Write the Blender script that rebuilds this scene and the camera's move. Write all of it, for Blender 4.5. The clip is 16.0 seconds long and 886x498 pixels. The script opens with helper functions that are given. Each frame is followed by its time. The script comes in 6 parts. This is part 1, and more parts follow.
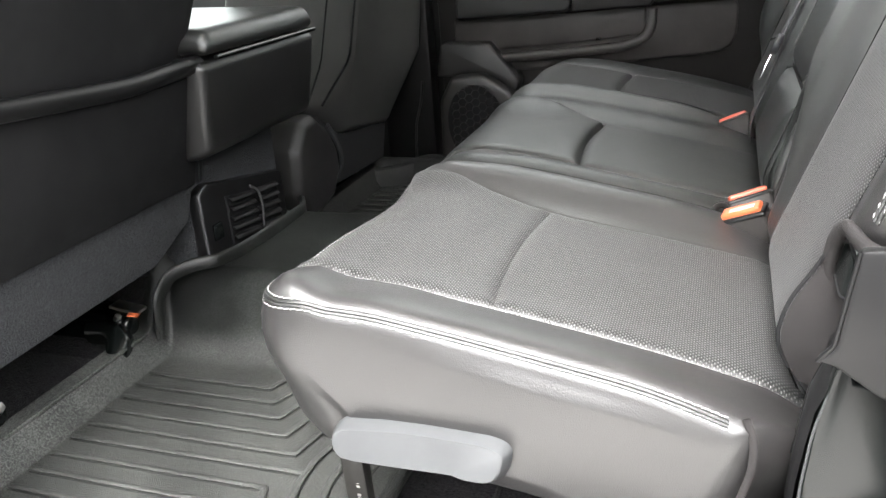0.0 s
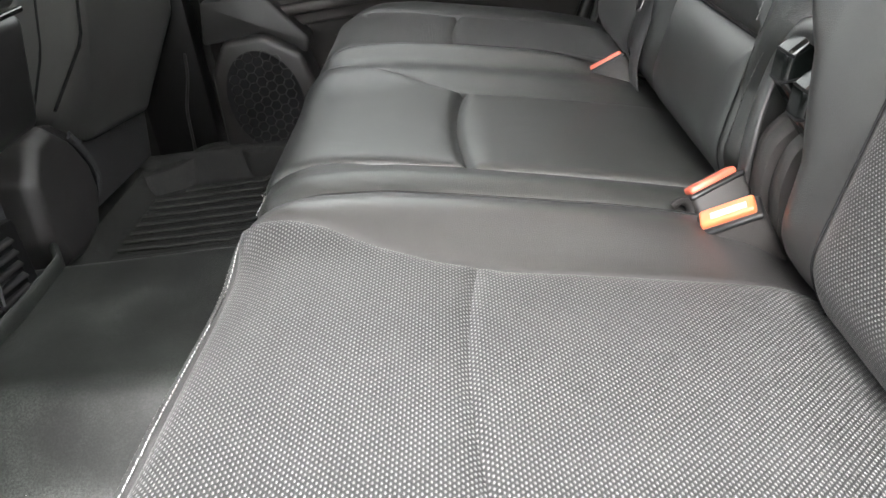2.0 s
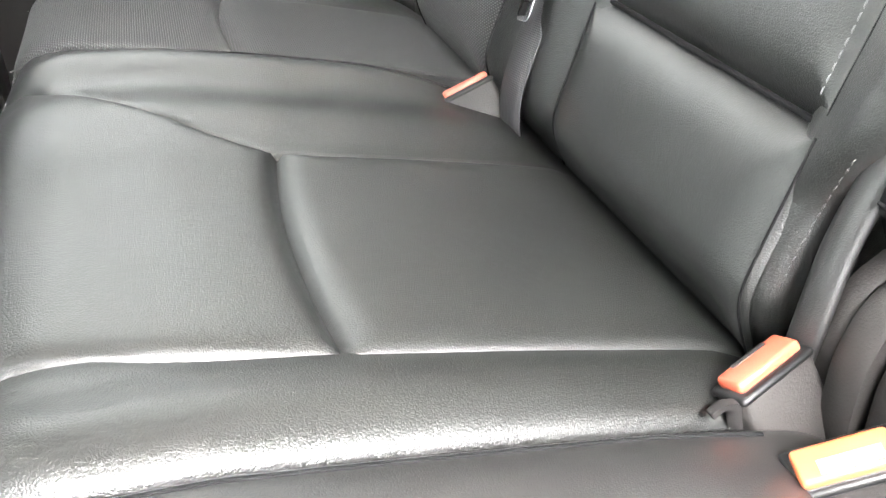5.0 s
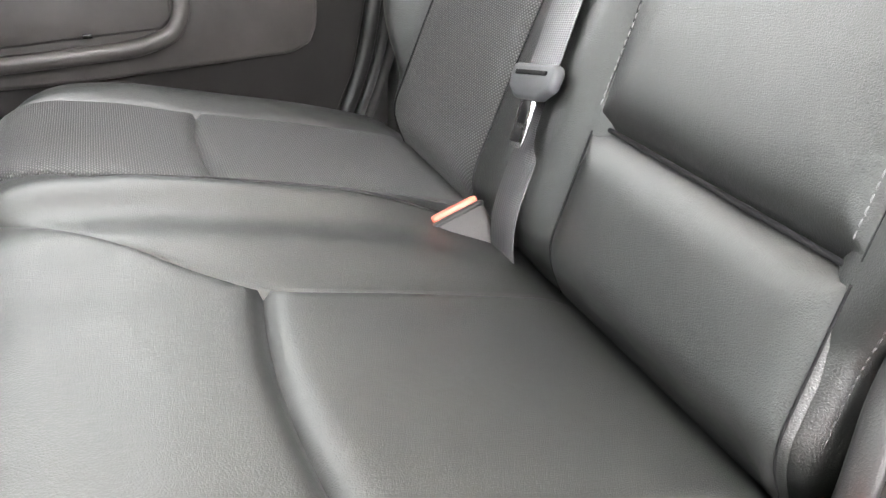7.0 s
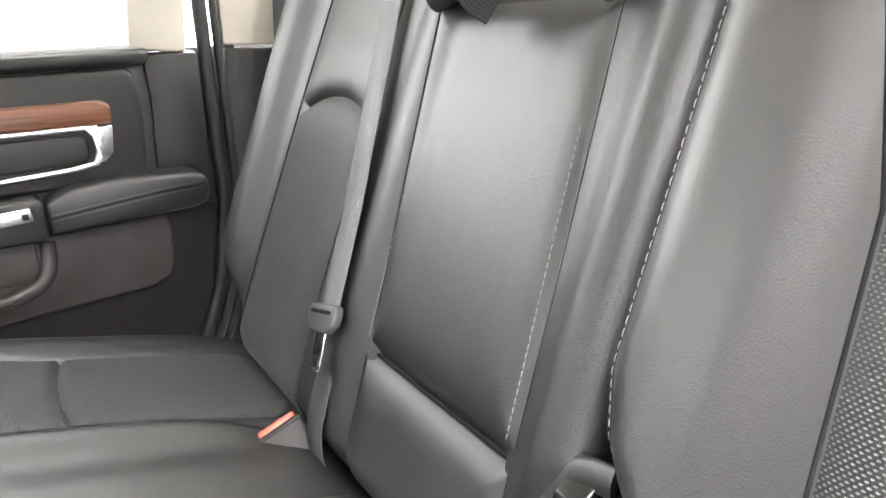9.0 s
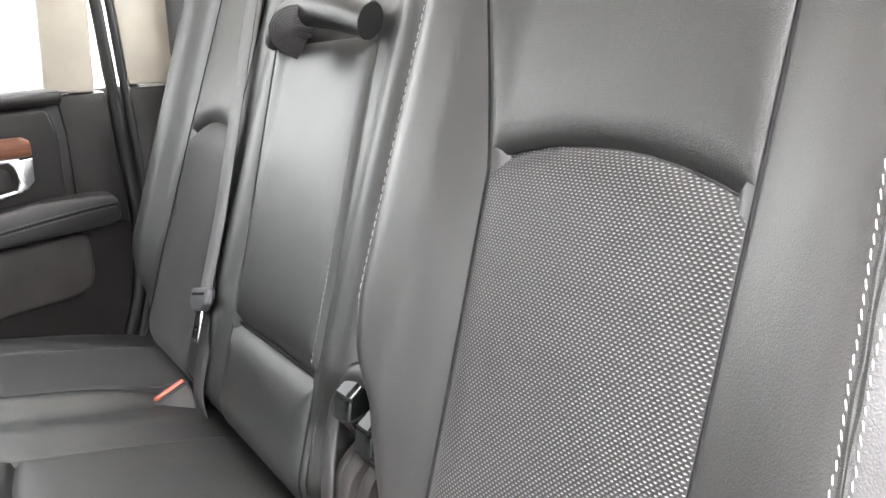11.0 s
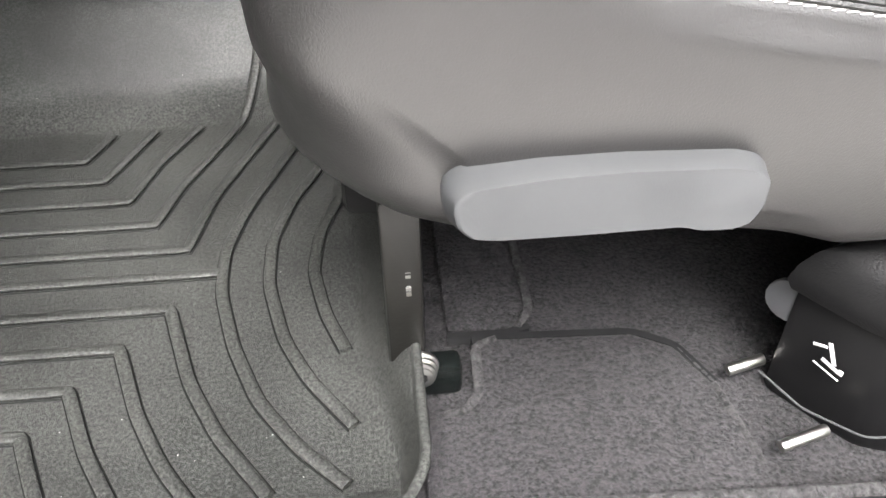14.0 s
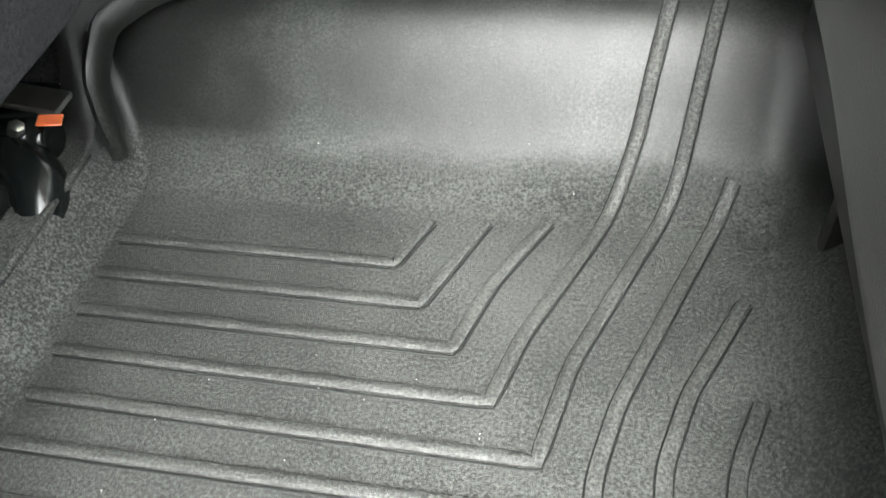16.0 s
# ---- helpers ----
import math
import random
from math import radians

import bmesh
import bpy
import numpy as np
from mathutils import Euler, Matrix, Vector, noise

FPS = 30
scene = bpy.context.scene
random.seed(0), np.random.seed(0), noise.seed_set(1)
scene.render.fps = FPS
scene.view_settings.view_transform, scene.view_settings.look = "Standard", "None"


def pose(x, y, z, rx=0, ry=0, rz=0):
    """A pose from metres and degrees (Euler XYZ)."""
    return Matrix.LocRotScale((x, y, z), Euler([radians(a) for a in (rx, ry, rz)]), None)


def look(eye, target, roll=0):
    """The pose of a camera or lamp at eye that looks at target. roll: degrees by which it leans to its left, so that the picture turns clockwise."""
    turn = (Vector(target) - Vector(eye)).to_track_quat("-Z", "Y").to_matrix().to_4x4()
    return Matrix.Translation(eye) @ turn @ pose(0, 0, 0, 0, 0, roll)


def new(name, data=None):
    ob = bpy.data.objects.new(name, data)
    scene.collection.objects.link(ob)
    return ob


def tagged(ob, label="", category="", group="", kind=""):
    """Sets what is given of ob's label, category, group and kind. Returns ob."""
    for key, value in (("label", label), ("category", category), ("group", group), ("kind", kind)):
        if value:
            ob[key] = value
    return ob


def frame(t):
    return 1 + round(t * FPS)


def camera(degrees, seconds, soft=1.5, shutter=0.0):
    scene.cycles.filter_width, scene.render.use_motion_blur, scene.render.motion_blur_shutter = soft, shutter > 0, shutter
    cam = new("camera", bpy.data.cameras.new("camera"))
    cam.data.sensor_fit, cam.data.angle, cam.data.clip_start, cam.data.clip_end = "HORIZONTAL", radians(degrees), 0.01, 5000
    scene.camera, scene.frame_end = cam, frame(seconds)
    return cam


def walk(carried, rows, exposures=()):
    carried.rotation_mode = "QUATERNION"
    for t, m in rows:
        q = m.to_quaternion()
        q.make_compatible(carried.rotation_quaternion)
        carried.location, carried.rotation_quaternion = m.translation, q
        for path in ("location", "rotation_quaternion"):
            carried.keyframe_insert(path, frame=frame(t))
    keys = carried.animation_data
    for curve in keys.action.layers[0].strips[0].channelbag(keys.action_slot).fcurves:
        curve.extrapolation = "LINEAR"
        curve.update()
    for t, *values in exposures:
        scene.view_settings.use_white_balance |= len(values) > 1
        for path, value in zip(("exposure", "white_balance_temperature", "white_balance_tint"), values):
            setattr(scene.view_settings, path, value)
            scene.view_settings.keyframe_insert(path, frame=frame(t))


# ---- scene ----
cam = camera(56.8, 16.0)
PATH = [
    (0, (0.186, -1.347, 0.61), (-0.449, 0.405, -0.118), -4.5),
    (0.5, (0.091, -1.269, 0.607), (-0.327, 0.529, -0.164), -4.8),
    (1, (0.06, -1.213, 0.605), (-0.224, 0.591, -0.21), -5.6),
    (1.5, (0.037, -1.109, 0.596), (-0.172, 0.685, -0.263), -6.8),
    (2, (0.011, -0.998, 0.597), (-0.105, 0.771, -0.328), -8.3),
    (2.5, (-0.036, -0.898, 0.608), (-0.07, 0.842, -0.378), -9.6),
    (3, (-0.07, -0.778, 0.623), (0.023, 0.917, -0.435), -9.0),
    (3.5, (-0.075, -0.653, 0.593), (0.217, 1.003, -0.489), -6.0),
    (3.7, (-0.07, -0.619, 0.577), (0.272, 1.013, -0.527), -5.1),
    (5.8, (-0.058, -0.564, 0.573), (0.536, 1.009, -0.509), 2.0),
    (6, (-0.065, -0.556, 0.582), (0.545, 1.053, -0.438), 1.5),
    (6.5, (-0.072, -0.525, 0.581), (0.559, 1.127, -0.353), 0.4),
    (7, (-0.073, -0.52, 0.58), (0.596, 1.141, -0.31), 1.7),
    (7.5, (-0.074, -0.539, 0.584), (0.622, 1.116, -0.297), 2.3),
    (8, (-0.063, -0.587, 0.618), (0.659, 1.096, -0.187), 0.5),
    (8.5, (-0.035, -0.64, 0.671), (0.678, 1.111, 0.019), -3.2),
    (9, (-0.016, -0.707, 0.705), (0.879, 0.998, 0.162), -3.0),
    (9.2, (-0.01, -0.731, 0.709), (0.906, 0.969, 0.189), -3.6),
    (11.3, (0.005, -1.012, 0.694), (0.986, 0.662, 0.208), -5.7),
    (11.5, (-0.001, -1.023, 0.679), (0.939, 0.649, 0.113), -5.4),
    (12, (-0.044, -1.054, 0.593), (0.801, 0.592, -0.167), -2.5),
    (12.5, (-0.06, -1.086, 0.534), (0.611, 0.536, -0.425), -1.3),
    (13, (-0.072, -1.099, 0.493), (0.486, 0.479, -0.601), -0.4),
    (13.5, (-0.093, -1.112, 0.47), (0.282, 0.413, -0.769), 0.1),
    (14, (-0.143, -1.12, 0.451), (-0.012, 0.373, -0.873), -1.1),
    (14.5, (-0.177, -1.098, 0.442), (-0.312, 0.288, -0.993), -5.2),
    (15, (-0.219, -1.027, 0.436), (-0.522, 0.282, -1.046), -6.8),
    (15.5, (-0.247, -0.924, 0.434), (-0.632, 0.396, -1.019), -7.8),
    (16, (-0.287, -0.816, 0.428), (-0.648, 0.498, -1.036), -7.1),
]
EXPOSURES = [  # seconds, stops, kelvin, tint
    (0, 4.4, 6500, 10.0), (1, 4.6, 6500, 10.0), (2, 4.75, 6500, 10.0), (3, 5.15, 6487, 8.0), (3.5, 5.65, 6480, 7.0), (6, 5.95, 6560, 12.0),
    (7, 6.05, 6573, 12.3), (8, 6.05, 6587, 12.7), (9, 5.5, 6600, 13.0), (11.5, 5.1, 6480, 14.0), (12, 4.95, 6450, 14.5), (12.5, 4.5, 6420, 15.0),
    (13.2, 3.75, 6504, 13.6), (14, 3.9, 6600, 12.0), (14.5, 4.25, 6550, 10.0), (15, 4.45, 6500, 8.0), (16, 4.8, 6450, 6.0),
]
walk(cam, [(t, look(eye, target, roll)) for t, eye, target, roll in PATH], EXPOSURES)
from mathutils.bvhtree import BVHTree

YC = -0.14                     # the cab's centre line; +x is towards the tailgate, -y is the open left door

# world, sun and exposure

world = bpy.data.worlds.new("overcast_sky")
scene.world = world
world.use_nodes = True
wn, wl = world.node_tree.nodes, world.node_tree.links
sky = wn.new("ShaderNodeTexSky")
sky.sky_type = "NISHITA"
sky.sun_disc = False
sky.sun_elevation = radians(60)
sky.sun_rotation = radians(180)
sky.air_density, sky.dust_density, sky.ozone_density = 1.0, 3.0, 0.8
cloud = wn.new("ShaderNodeHueSaturation")           # a thin overcast takes most of the blue
cloud.inputs["Saturation"].default_value = 0.08
wl.new(sky.outputs["Color"], cloud.inputs["Color"])
wl.new(cloud.outputs["Color"], wn["Background"].inputs["Color"])
wn["Background"].inputs["Strength"].default_value = 0.15

sun_data = bpy.data.lights.new("sun", "SUN")
sun_data.energy, sun_data.angle, sun_data.color = 0.6, radians(30), (1.0, 0.985, 0.955)
sun = new("sun", sun_data)
sun.matrix_world = look((0.0, -3.5, 6.2), (0, 0, 0))


# ---- materials ----
def material(name):
    m = bpy.data.materials.new(name)
    m.use_nodes = True
    return m, m.node_tree.nodes, m.node_tree.links, m.node_tree.nodes["Principled BSDF"]


def ramp(nodes, links, source, low, high, a=0.3, b=0.7):
    r = nodes.new("ShaderNodeValToRGB")
    r.color_ramp.elements[0].position, r.color_ramp.elements[1].position = a, b
    r.color_ramp.elements[0].color, r.color_ramp.elements[1].color = (*low, 1), (*high, 1)
    links.new(source, r.inputs["Fac"])
    return r.outputs["Color"]


def noise_of(nodes, links, scale, detail=4.0, rough=0.55, coords="Object"):
    c = nodes.new("ShaderNodeTexCoord")
    n = nodes.new("ShaderNodeTexNoise")
    n.inputs["Scale"].default_value, n.inputs["Detail"].default_value, n.inputs["Roughness"].default_value = scale, detail, rough
    links.new(c.outputs[coords], n.inputs["Vector"])
    return n.outputs["Fac"]


def maths(nodes, links, op, a, b=None, c=None):
    n = nodes.new("ShaderNodeMath")
    n.operation = op
    for i, v in enumerate((a, b, c)):
        if v is None:
            continue
        if isinstance(v, (int, float)):
            n.inputs[i].default_value = v
        else:
            links.new(v, n.inputs[i])
    return n.outputs[0]


def bump(nodes, links, shader, height, strength, distance, before=None):
    b = nodes.new("ShaderNodeBump")
    b.inputs["Strength"].default_value, b.inputs["Distance"].default_value = strength, distance
    links.new(height, b.inputs["Height"])
    if before is not None:
        links.new(before, b.inputs["Normal"])
    links.new(b.outputs["Normal"], shader.inputs["Normal"])
    return b.outputs["Normal"]


def leather(name, dark, light, rough=(0.38, 0.5), cell=620.0, depth=0.0006, spec=0.5, lumps=0.12, coat=0.35, stretch=(1, 1, 1)):
    """Grained vinyl or leather: pebble cells, fine creases, cloudy wear in the gloss."""
    m, n, l, p = material(name)
    l.new(ramp(n, l, noise_of(n, l, 9.0, 5.0), dark, light), p.inputs["Base Color"])
    r = n.new("ShaderNodeMapRange")
    r.inputs["To Min"].default_value, r.inputs["To Max"].default_value = rough
    l.new(noise_of(n, l, 23.0, 6.0), r.inputs["Value"])
    l.new(r.outputs["Result"], p.inputs["Roughness"])
    p.inputs["Specular IOR Level"].default_value = spec
    p.inputs["Coat Weight"].default_value, p.inputs["Coat Roughness"].default_value = coat, 0.3
    c = n.new("ShaderNodeTexCoord")
    warp = n.new("ShaderNodeTexNoise")
    warp.inputs["Scale"].default_value = 160.0
    l.new(c.outputs["Object"], warp.inputs["Vector"])
    mix = n.new("ShaderNodeVectorMath")
    mix.operation = "MULTIPLY_ADD"
    mix.inputs[1].default_value = (0.004, 0.004, 0.004)
    l.new(warp.outputs["Color"], mix.inputs[0])
    l.new(c.outputs["Object"], mix.inputs[2])
    v = n.new("ShaderNodeTexVoronoi")
    v.feature = "DISTANCE_TO_EDGE"
    v.inputs["Scale"].default_value = cell
    pull = n.new("ShaderNodeVectorMath")
    pull.operation = "MULTIPLY"
    pull.inputs[1].default_value = stretch
    l.new(mix.outputs[0], pull.inputs[0])
    l.new(pull.outputs[0], v.inputs["Vector"])
    h = maths(n, l, "MINIMUM", v.outputs["Distance"], 0.25)
    b1 = bump(n, l, p, h, 0.35, depth * 2.2)
    bump(n, l, p, noise_of(n, l, 60.0, 3.0), lumps, 0.004, b1)
    return m


def mesh_cloth(name, base, dot, pitch=(0.0046, 0.0023), size=(0.00115, 0.00066)):
    """Woven sport mesh: rows of pale staggered flecks, longer across the cab, on a dark ground, by the surface's own metres."""
    m, n, l, p = material(name)
    uv = n.new("ShaderNodeUVMap")
    sep = n.new("ShaderNodeSeparateXYZ")
    l.new(uv.outputs["UV"], sep.inputs[0])
    u = maths(n, l, "DIVIDE", sep.outputs["X"], pitch[0])
    v = maths(n, l, "DIVIDE", sep.outputs["Y"], pitch[1])
    row = maths(n, l, "FLOOR", v)
    u2 = maths(n, l, "MULTIPLY_ADD", row, 0.5, u)
    fx = maths(n, l, "MULTIPLY", maths(n, l, "SUBTRACT", maths(n, l, "FRACT", u2), 0.5), pitch[0] / size[0])
    fy = maths(n, l, "MULTIPLY", maths(n, l, "SUBTRACT", maths(n, l, "FRACT", v), 0.5), pitch[1] / size[1])
    d = maths(n, l, "SQRT", maths(n, l, "ADD", maths(n, l, "MULTIPLY", fx, fx), maths(n, l, "MULTIPLY", fy, fy)))
    s = n.new("ShaderNodeMapRange")
    s.interpolation_type = "SMOOTHSTEP"
    s.inputs["From Min"].default_value, s.inputs["From Max"].default_value = 1.3, 0.5
    l.new(d, s.inputs["Value"])
    mix = n.new("ShaderNodeMix")
    mix.data_type = "RGBA"
    l.new(s.outputs["Result"], mix.inputs["Factor"])
    l.new(ramp(n, l, noise_of(n, l, 14.0, 4.0), base, tuple(1.5 * x for x in base)), mix.inputs["A"])
    l.new(ramp(n, l, noise_of(n, l, 300.0, 2.0), tuple(0.7 * x for x in dot), dot), mix.inputs["B"])
    l.new(mix.outputs["Result"], p.inputs["Base Color"])
    p.inputs["Roughness"].default_value = 0.5
    p.inputs["Sheen Weight"].default_value = 0.05
    p.inputs["Sheen Roughness"].default_value = 0.4
    bump(n, l, p, s.outputs["Result"], 0.8, 0.001)
    return m


def plastic(name, dark, light, rough=0.5, grain=900.0, strength=0.25, metallic=0.0, spec=0.5):
    """Moulded plastic or painted metal with a fine stipple and smudges."""
    m, n, l, p = material(name)
    l.new(ramp(n, l, noise_of(n, l, 12.0, 6.0), dark, light), p.inputs["Base Color"])
    r = n.new("ShaderNodeMapRange")
    r.inputs["To Min"].default_value, r.inputs["To Max"].default_value = rough * 0.85, min(1.0, rough * 1.15)
    l.new(noise_of(n, l, 30.0, 5.0), r.inputs["Value"])
    l.new(r.outputs["Result"], p.inputs["Roughness"])
    p.inputs["Metallic"].default_value = metallic
    p.inputs["Specular IOR Level"].default_value = spec
    bump(n, l, p, noise_of(n, l, grain, 3.0), strength, 0.0006)
    return m


def carpet(name, dark, light, scale=700.0, pile=0.004):
    """Short looped pile with pale fibres: tufts, the fibres in them, and trodden patches."""
    m, n, l, p = material(name)
    f = noise_of(n, l, scale, 6.0, 0.8)
    tuft = noise_of(n, l, scale * 0.42, 2.0, 0.5)
    g = noise_of(n, l, 45.0, 4.0)
    mixed = maths(n, l, "MULTIPLY_ADD", g, 0.12, maths(n, l, "MULTIPLY_ADD", tuft, 0.4, maths(n, l, "MULTIPLY", f, 0.55)))
    l.new(ramp(n, l, mixed, dark, light, 0.44, 0.66), p.inputs["Base Color"])
    p.inputs["Roughness"].default_value = 0.95
    p.inputs["Sheen Weight"].default_value = 0.05
    p.inputs["Specular IOR Level"].default_value = 0.12
    bump(n, l, p, maths(n, l, "ADD", maths(n, l, "MULTIPLY", f, 0.5), tuft), 1.0, pile)
    return m


def rubber(name, relief=0.0024, gloss=(0.27, 0.37), pale=(0.062, 0.0645, 0.060), smooth_above=None):
    """Moulded rubber: napped relief, dust in the hollows, a dull sheen; the nap gives way to smooth rubber above a height."""
    m, n, l, p = material(name)
    f = noise_of(n, l, 420.0, 5.0, 0.8)
    g = noise_of(n, l, 7.0, 5.0)
    mixed = maths(n, l, "MULTIPLY_ADD", f, 0.78, maths(n, l, "MULTIPLY", g, 0.22))
    nap = ramp(n, l, mixed, (0.004, 0.0044, 0.004), pale, 0.44, 0.60)
    r = n.new("ShaderNodeMapRange")
    r.inputs["To Min"].default_value, r.inputs["To Max"].default_value = gloss
    l.new(noise_of(n, l, 16.0, 6.0), r.inputs["Value"])
    p.inputs["Specular IOR Level"].default_value = 0.32
    if smooth_above is None:
        l.new(nap, p.inputs["Base Color"])
        l.new(r.outputs["Result"], p.inputs["Roughness"])
        bump(n, l, p, f, 0.75, relief)
        return m
    c = n.new("ShaderNodeTexCoord")
    sep = n.new("ShaderNodeSeparateXYZ")
    l.new(c.outputs["Object"], sep.inputs[0])
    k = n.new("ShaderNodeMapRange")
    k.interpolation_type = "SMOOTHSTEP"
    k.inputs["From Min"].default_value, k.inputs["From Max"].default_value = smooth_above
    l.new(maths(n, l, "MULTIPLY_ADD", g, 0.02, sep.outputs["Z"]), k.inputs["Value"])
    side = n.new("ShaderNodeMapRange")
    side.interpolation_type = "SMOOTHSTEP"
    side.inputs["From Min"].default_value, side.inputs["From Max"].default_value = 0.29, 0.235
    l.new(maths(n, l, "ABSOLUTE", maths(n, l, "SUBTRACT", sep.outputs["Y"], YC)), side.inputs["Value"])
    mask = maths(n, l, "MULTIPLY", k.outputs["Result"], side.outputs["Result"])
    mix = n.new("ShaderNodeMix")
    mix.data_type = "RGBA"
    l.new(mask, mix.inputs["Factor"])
    # across the cab the nap darkens: the far footwell's shade is in the colour
    # towards the front wall the nap turns paler
    thin, fore_tone = n.new("ShaderNodeMapRange"), n.new("ShaderNodeMapRange")
    for node, source, values in ((thin, "Y", (0.05, 0.30, 1.0, 0.3)), (fore_tone, "X", (-0.640, -0.652, 1.0, 2.1))):
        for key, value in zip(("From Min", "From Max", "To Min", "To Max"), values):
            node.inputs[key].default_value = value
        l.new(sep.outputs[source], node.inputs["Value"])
    toned_nap = n.new("ShaderNodeVectorMath")
    toned_nap.operation = "SCALE"
    l.new(nap, toned_nap.inputs[0])
    l.new(maths(n, l, "MULTIPLY", thin.outputs["Result"], fore_tone.outputs["Result"]), toned_nap.inputs["Scale"])
    l.new(toned_nap.outputs[0], mix.inputs["A"])
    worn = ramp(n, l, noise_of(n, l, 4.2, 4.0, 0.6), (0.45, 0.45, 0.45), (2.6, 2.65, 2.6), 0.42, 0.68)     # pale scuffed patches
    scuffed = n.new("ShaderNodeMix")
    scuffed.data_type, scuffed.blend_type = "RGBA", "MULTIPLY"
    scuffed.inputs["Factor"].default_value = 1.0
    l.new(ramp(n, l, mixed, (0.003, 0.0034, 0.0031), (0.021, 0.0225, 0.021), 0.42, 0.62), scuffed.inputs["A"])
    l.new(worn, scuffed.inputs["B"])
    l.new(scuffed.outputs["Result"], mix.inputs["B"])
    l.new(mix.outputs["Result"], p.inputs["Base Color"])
    rough = n.new("ShaderNodeMix")
    l.new(mask, rough.inputs["Factor"])
    l.new(r.outputs["Result"], rough.inputs["A"])
    rough.inputs["B"].default_value = 0.4
    l.new(rough.outputs["Result"], p.inputs["Roughness"])
    h = maths(n, l, "MULTIPLY", f, maths(n, l, "SUBTRACT", 1.0, maths(n, l, "MULTIPLY", mask, 0.86)))
    bump(n, l, p, h, 0.75, relief)
    p.inputs["Specular IOR Level"].default_value = 0.27
    return m


def webbing(name, dark, light):
    """Belt webbing: lengthwise ribs and cross weave in the strap's own metres."""
    m, n, l, p = material(name)
    uv = n.new("ShaderNodeUVMap")
    sep = n.new("ShaderNodeSeparateXYZ")
    l.new(uv.outputs["UV"], sep.inputs[0])
    a = maths(n, l, "SINE", maths(n, l, "MULTIPLY", sep.outputs["X"], 1900.0))
    b = maths(n, l, "SINE", maths(n, l, "MULTIPLY", sep.outputs["Y"], 3200.0))
    h = maths(n, l, "MULTIPLY_ADD", maths(n, l, "ADD", a, maths(n, l, "MULTIPLY", b, 0.4)), 0.35, 0.5)
    l.new(ramp(n, l, h, dark, light, 0.1, 0.9), p.inputs["Base Color"])
    p.inputs["Roughness"].default_value = 0.5
    bump(n, l, p, h, 0.5, 0.0008)
    return m


LEATHER = leather("black_leather", (0.0040, 0.0044, 0.0040), (0.0072, 0.0077, 0.0070), (0.36, 0.45), 540.0, 0.0007, 0.8, 0.06, 0.15)
LEATHER_SIDE = leather("black_vinyl", (0.0075, 0.007, 0.007), (0.0115, 0.0107, 0.0107), (0.38, 0.48), 560.0, 0.0004, 0.9, 0.03, 0.25, (1.0, 1.0, 0.7))
MESH = mesh_cloth("black_mesh_cloth", (0.005, 0.005, 0.005), (0.106, 0.104, 0.103))
KNIT = plastic("knit_cloth", (0.010, 0.0092, 0.0092), (0.020, 0.0182, 0.0182), 0.85, 1600.0, 0.8, 0.0, 0.2)
THREAD = plastic("white_thread", (0.32, 0.315, 0.31), (0.43, 0.425, 0.415), 0.7, 3000.0, 0.6)
DARK_THREAD = plastic("dark_thread", (0.012, 0.012, 0.012), (0.024, 0.024, 0.024), 0.7, 3000.0, 0.6)
BLACK = plastic("black_plastic", (0.0035, 0.0035, 0.0038), (0.0065, 0.0064, 0.0067), 0.4, 900.0, 0.2, 0.0, 0.3)
GLOSS = plastic("gloss_black", (0.0025, 0.0034, 0.0032), (0.005, 0.006, 0.0058), 0.2, 300.0, 0.05, 0.0, 0.4)
TRIM = plastic("charcoal_trim", (0.012, 0.0115, 0.0114), (0.021, 0.0202, 0.020), 0.46, 700.0, 0.5)
DOOR = plastic("charcoal_door_vinyl", (0.026, 0.0232, 0.022), (0.050, 0.045, 0.043), 0.44, 500.0, 0.35)
DOOR_DARK = plastic("black_door_vinyl", (0.0105, 0.0095, 0.0092), (0.018, 0.0165, 0.016), 0.4, 600.0, 0.4)
LID = plastic("grained_black_lid", (0.0035, 0.0035, 0.0037), (0.0065, 0.0065, 0.0068), 0.42, 620.0, 0.6, 0.0, 0.24)
GROOVE_SHADE = plastic("groove_shade", (0.003, 0.0032, 0.003), (0.006, 0.0062, 0.006), 0.7, 900.0, 0.3, 0.0, 0.2)
LEG = plastic("worn_black_steel", (0.005, 0.0048, 0.0042), (0.012, 0.0115, 0.0102), 0.38, 300.0, 0.3, 0.0, 0.45)
ARMREST = leather("armrest_leather", (0.005, 0.005, 0.005), (0.010, 0.0097, 0.0095), (0.34, 0.44), 620.0, 0.0003, 0.6, 0.04, 0.2)
BELT_SEAL = plastic("pale_seal", (0.34, 0.34, 0.33), (0.42, 0.42, 0.41), 0.5, 600.0, 0.2)
GREY_THREAD = plastic("grey_thread", (0.10, 0.10, 0.10), (0.15, 0.15, 0.15), 0.7, 3000.0, 0.6)
FRONT_LEATHER = leather("front_seat_leather", (0.030, 0.030, 0.028), (0.045, 0.045, 0.0425), (0.36, 0.46), 560.0, 0.0004, 0.75, 0.05, 0.25)
GREY = plastic("grey_plastic", (0.033, 0.0342, 0.0354), (0.047, 0.0485, 0.050), 0.6, 1200.0, 0.12, 0.0, 0.22)
SHIELD = plastic("grey_moulding", (0.045, 0.046, 0.049), (0.065, 0.066, 0.070), 0.42, 1200.0, 0.2)
BEIGE = plastic("beige_trim", (0.50, 0.46, 0.39), (0.58, 0.54, 0.47), 0.65, 800.0, 0.3)
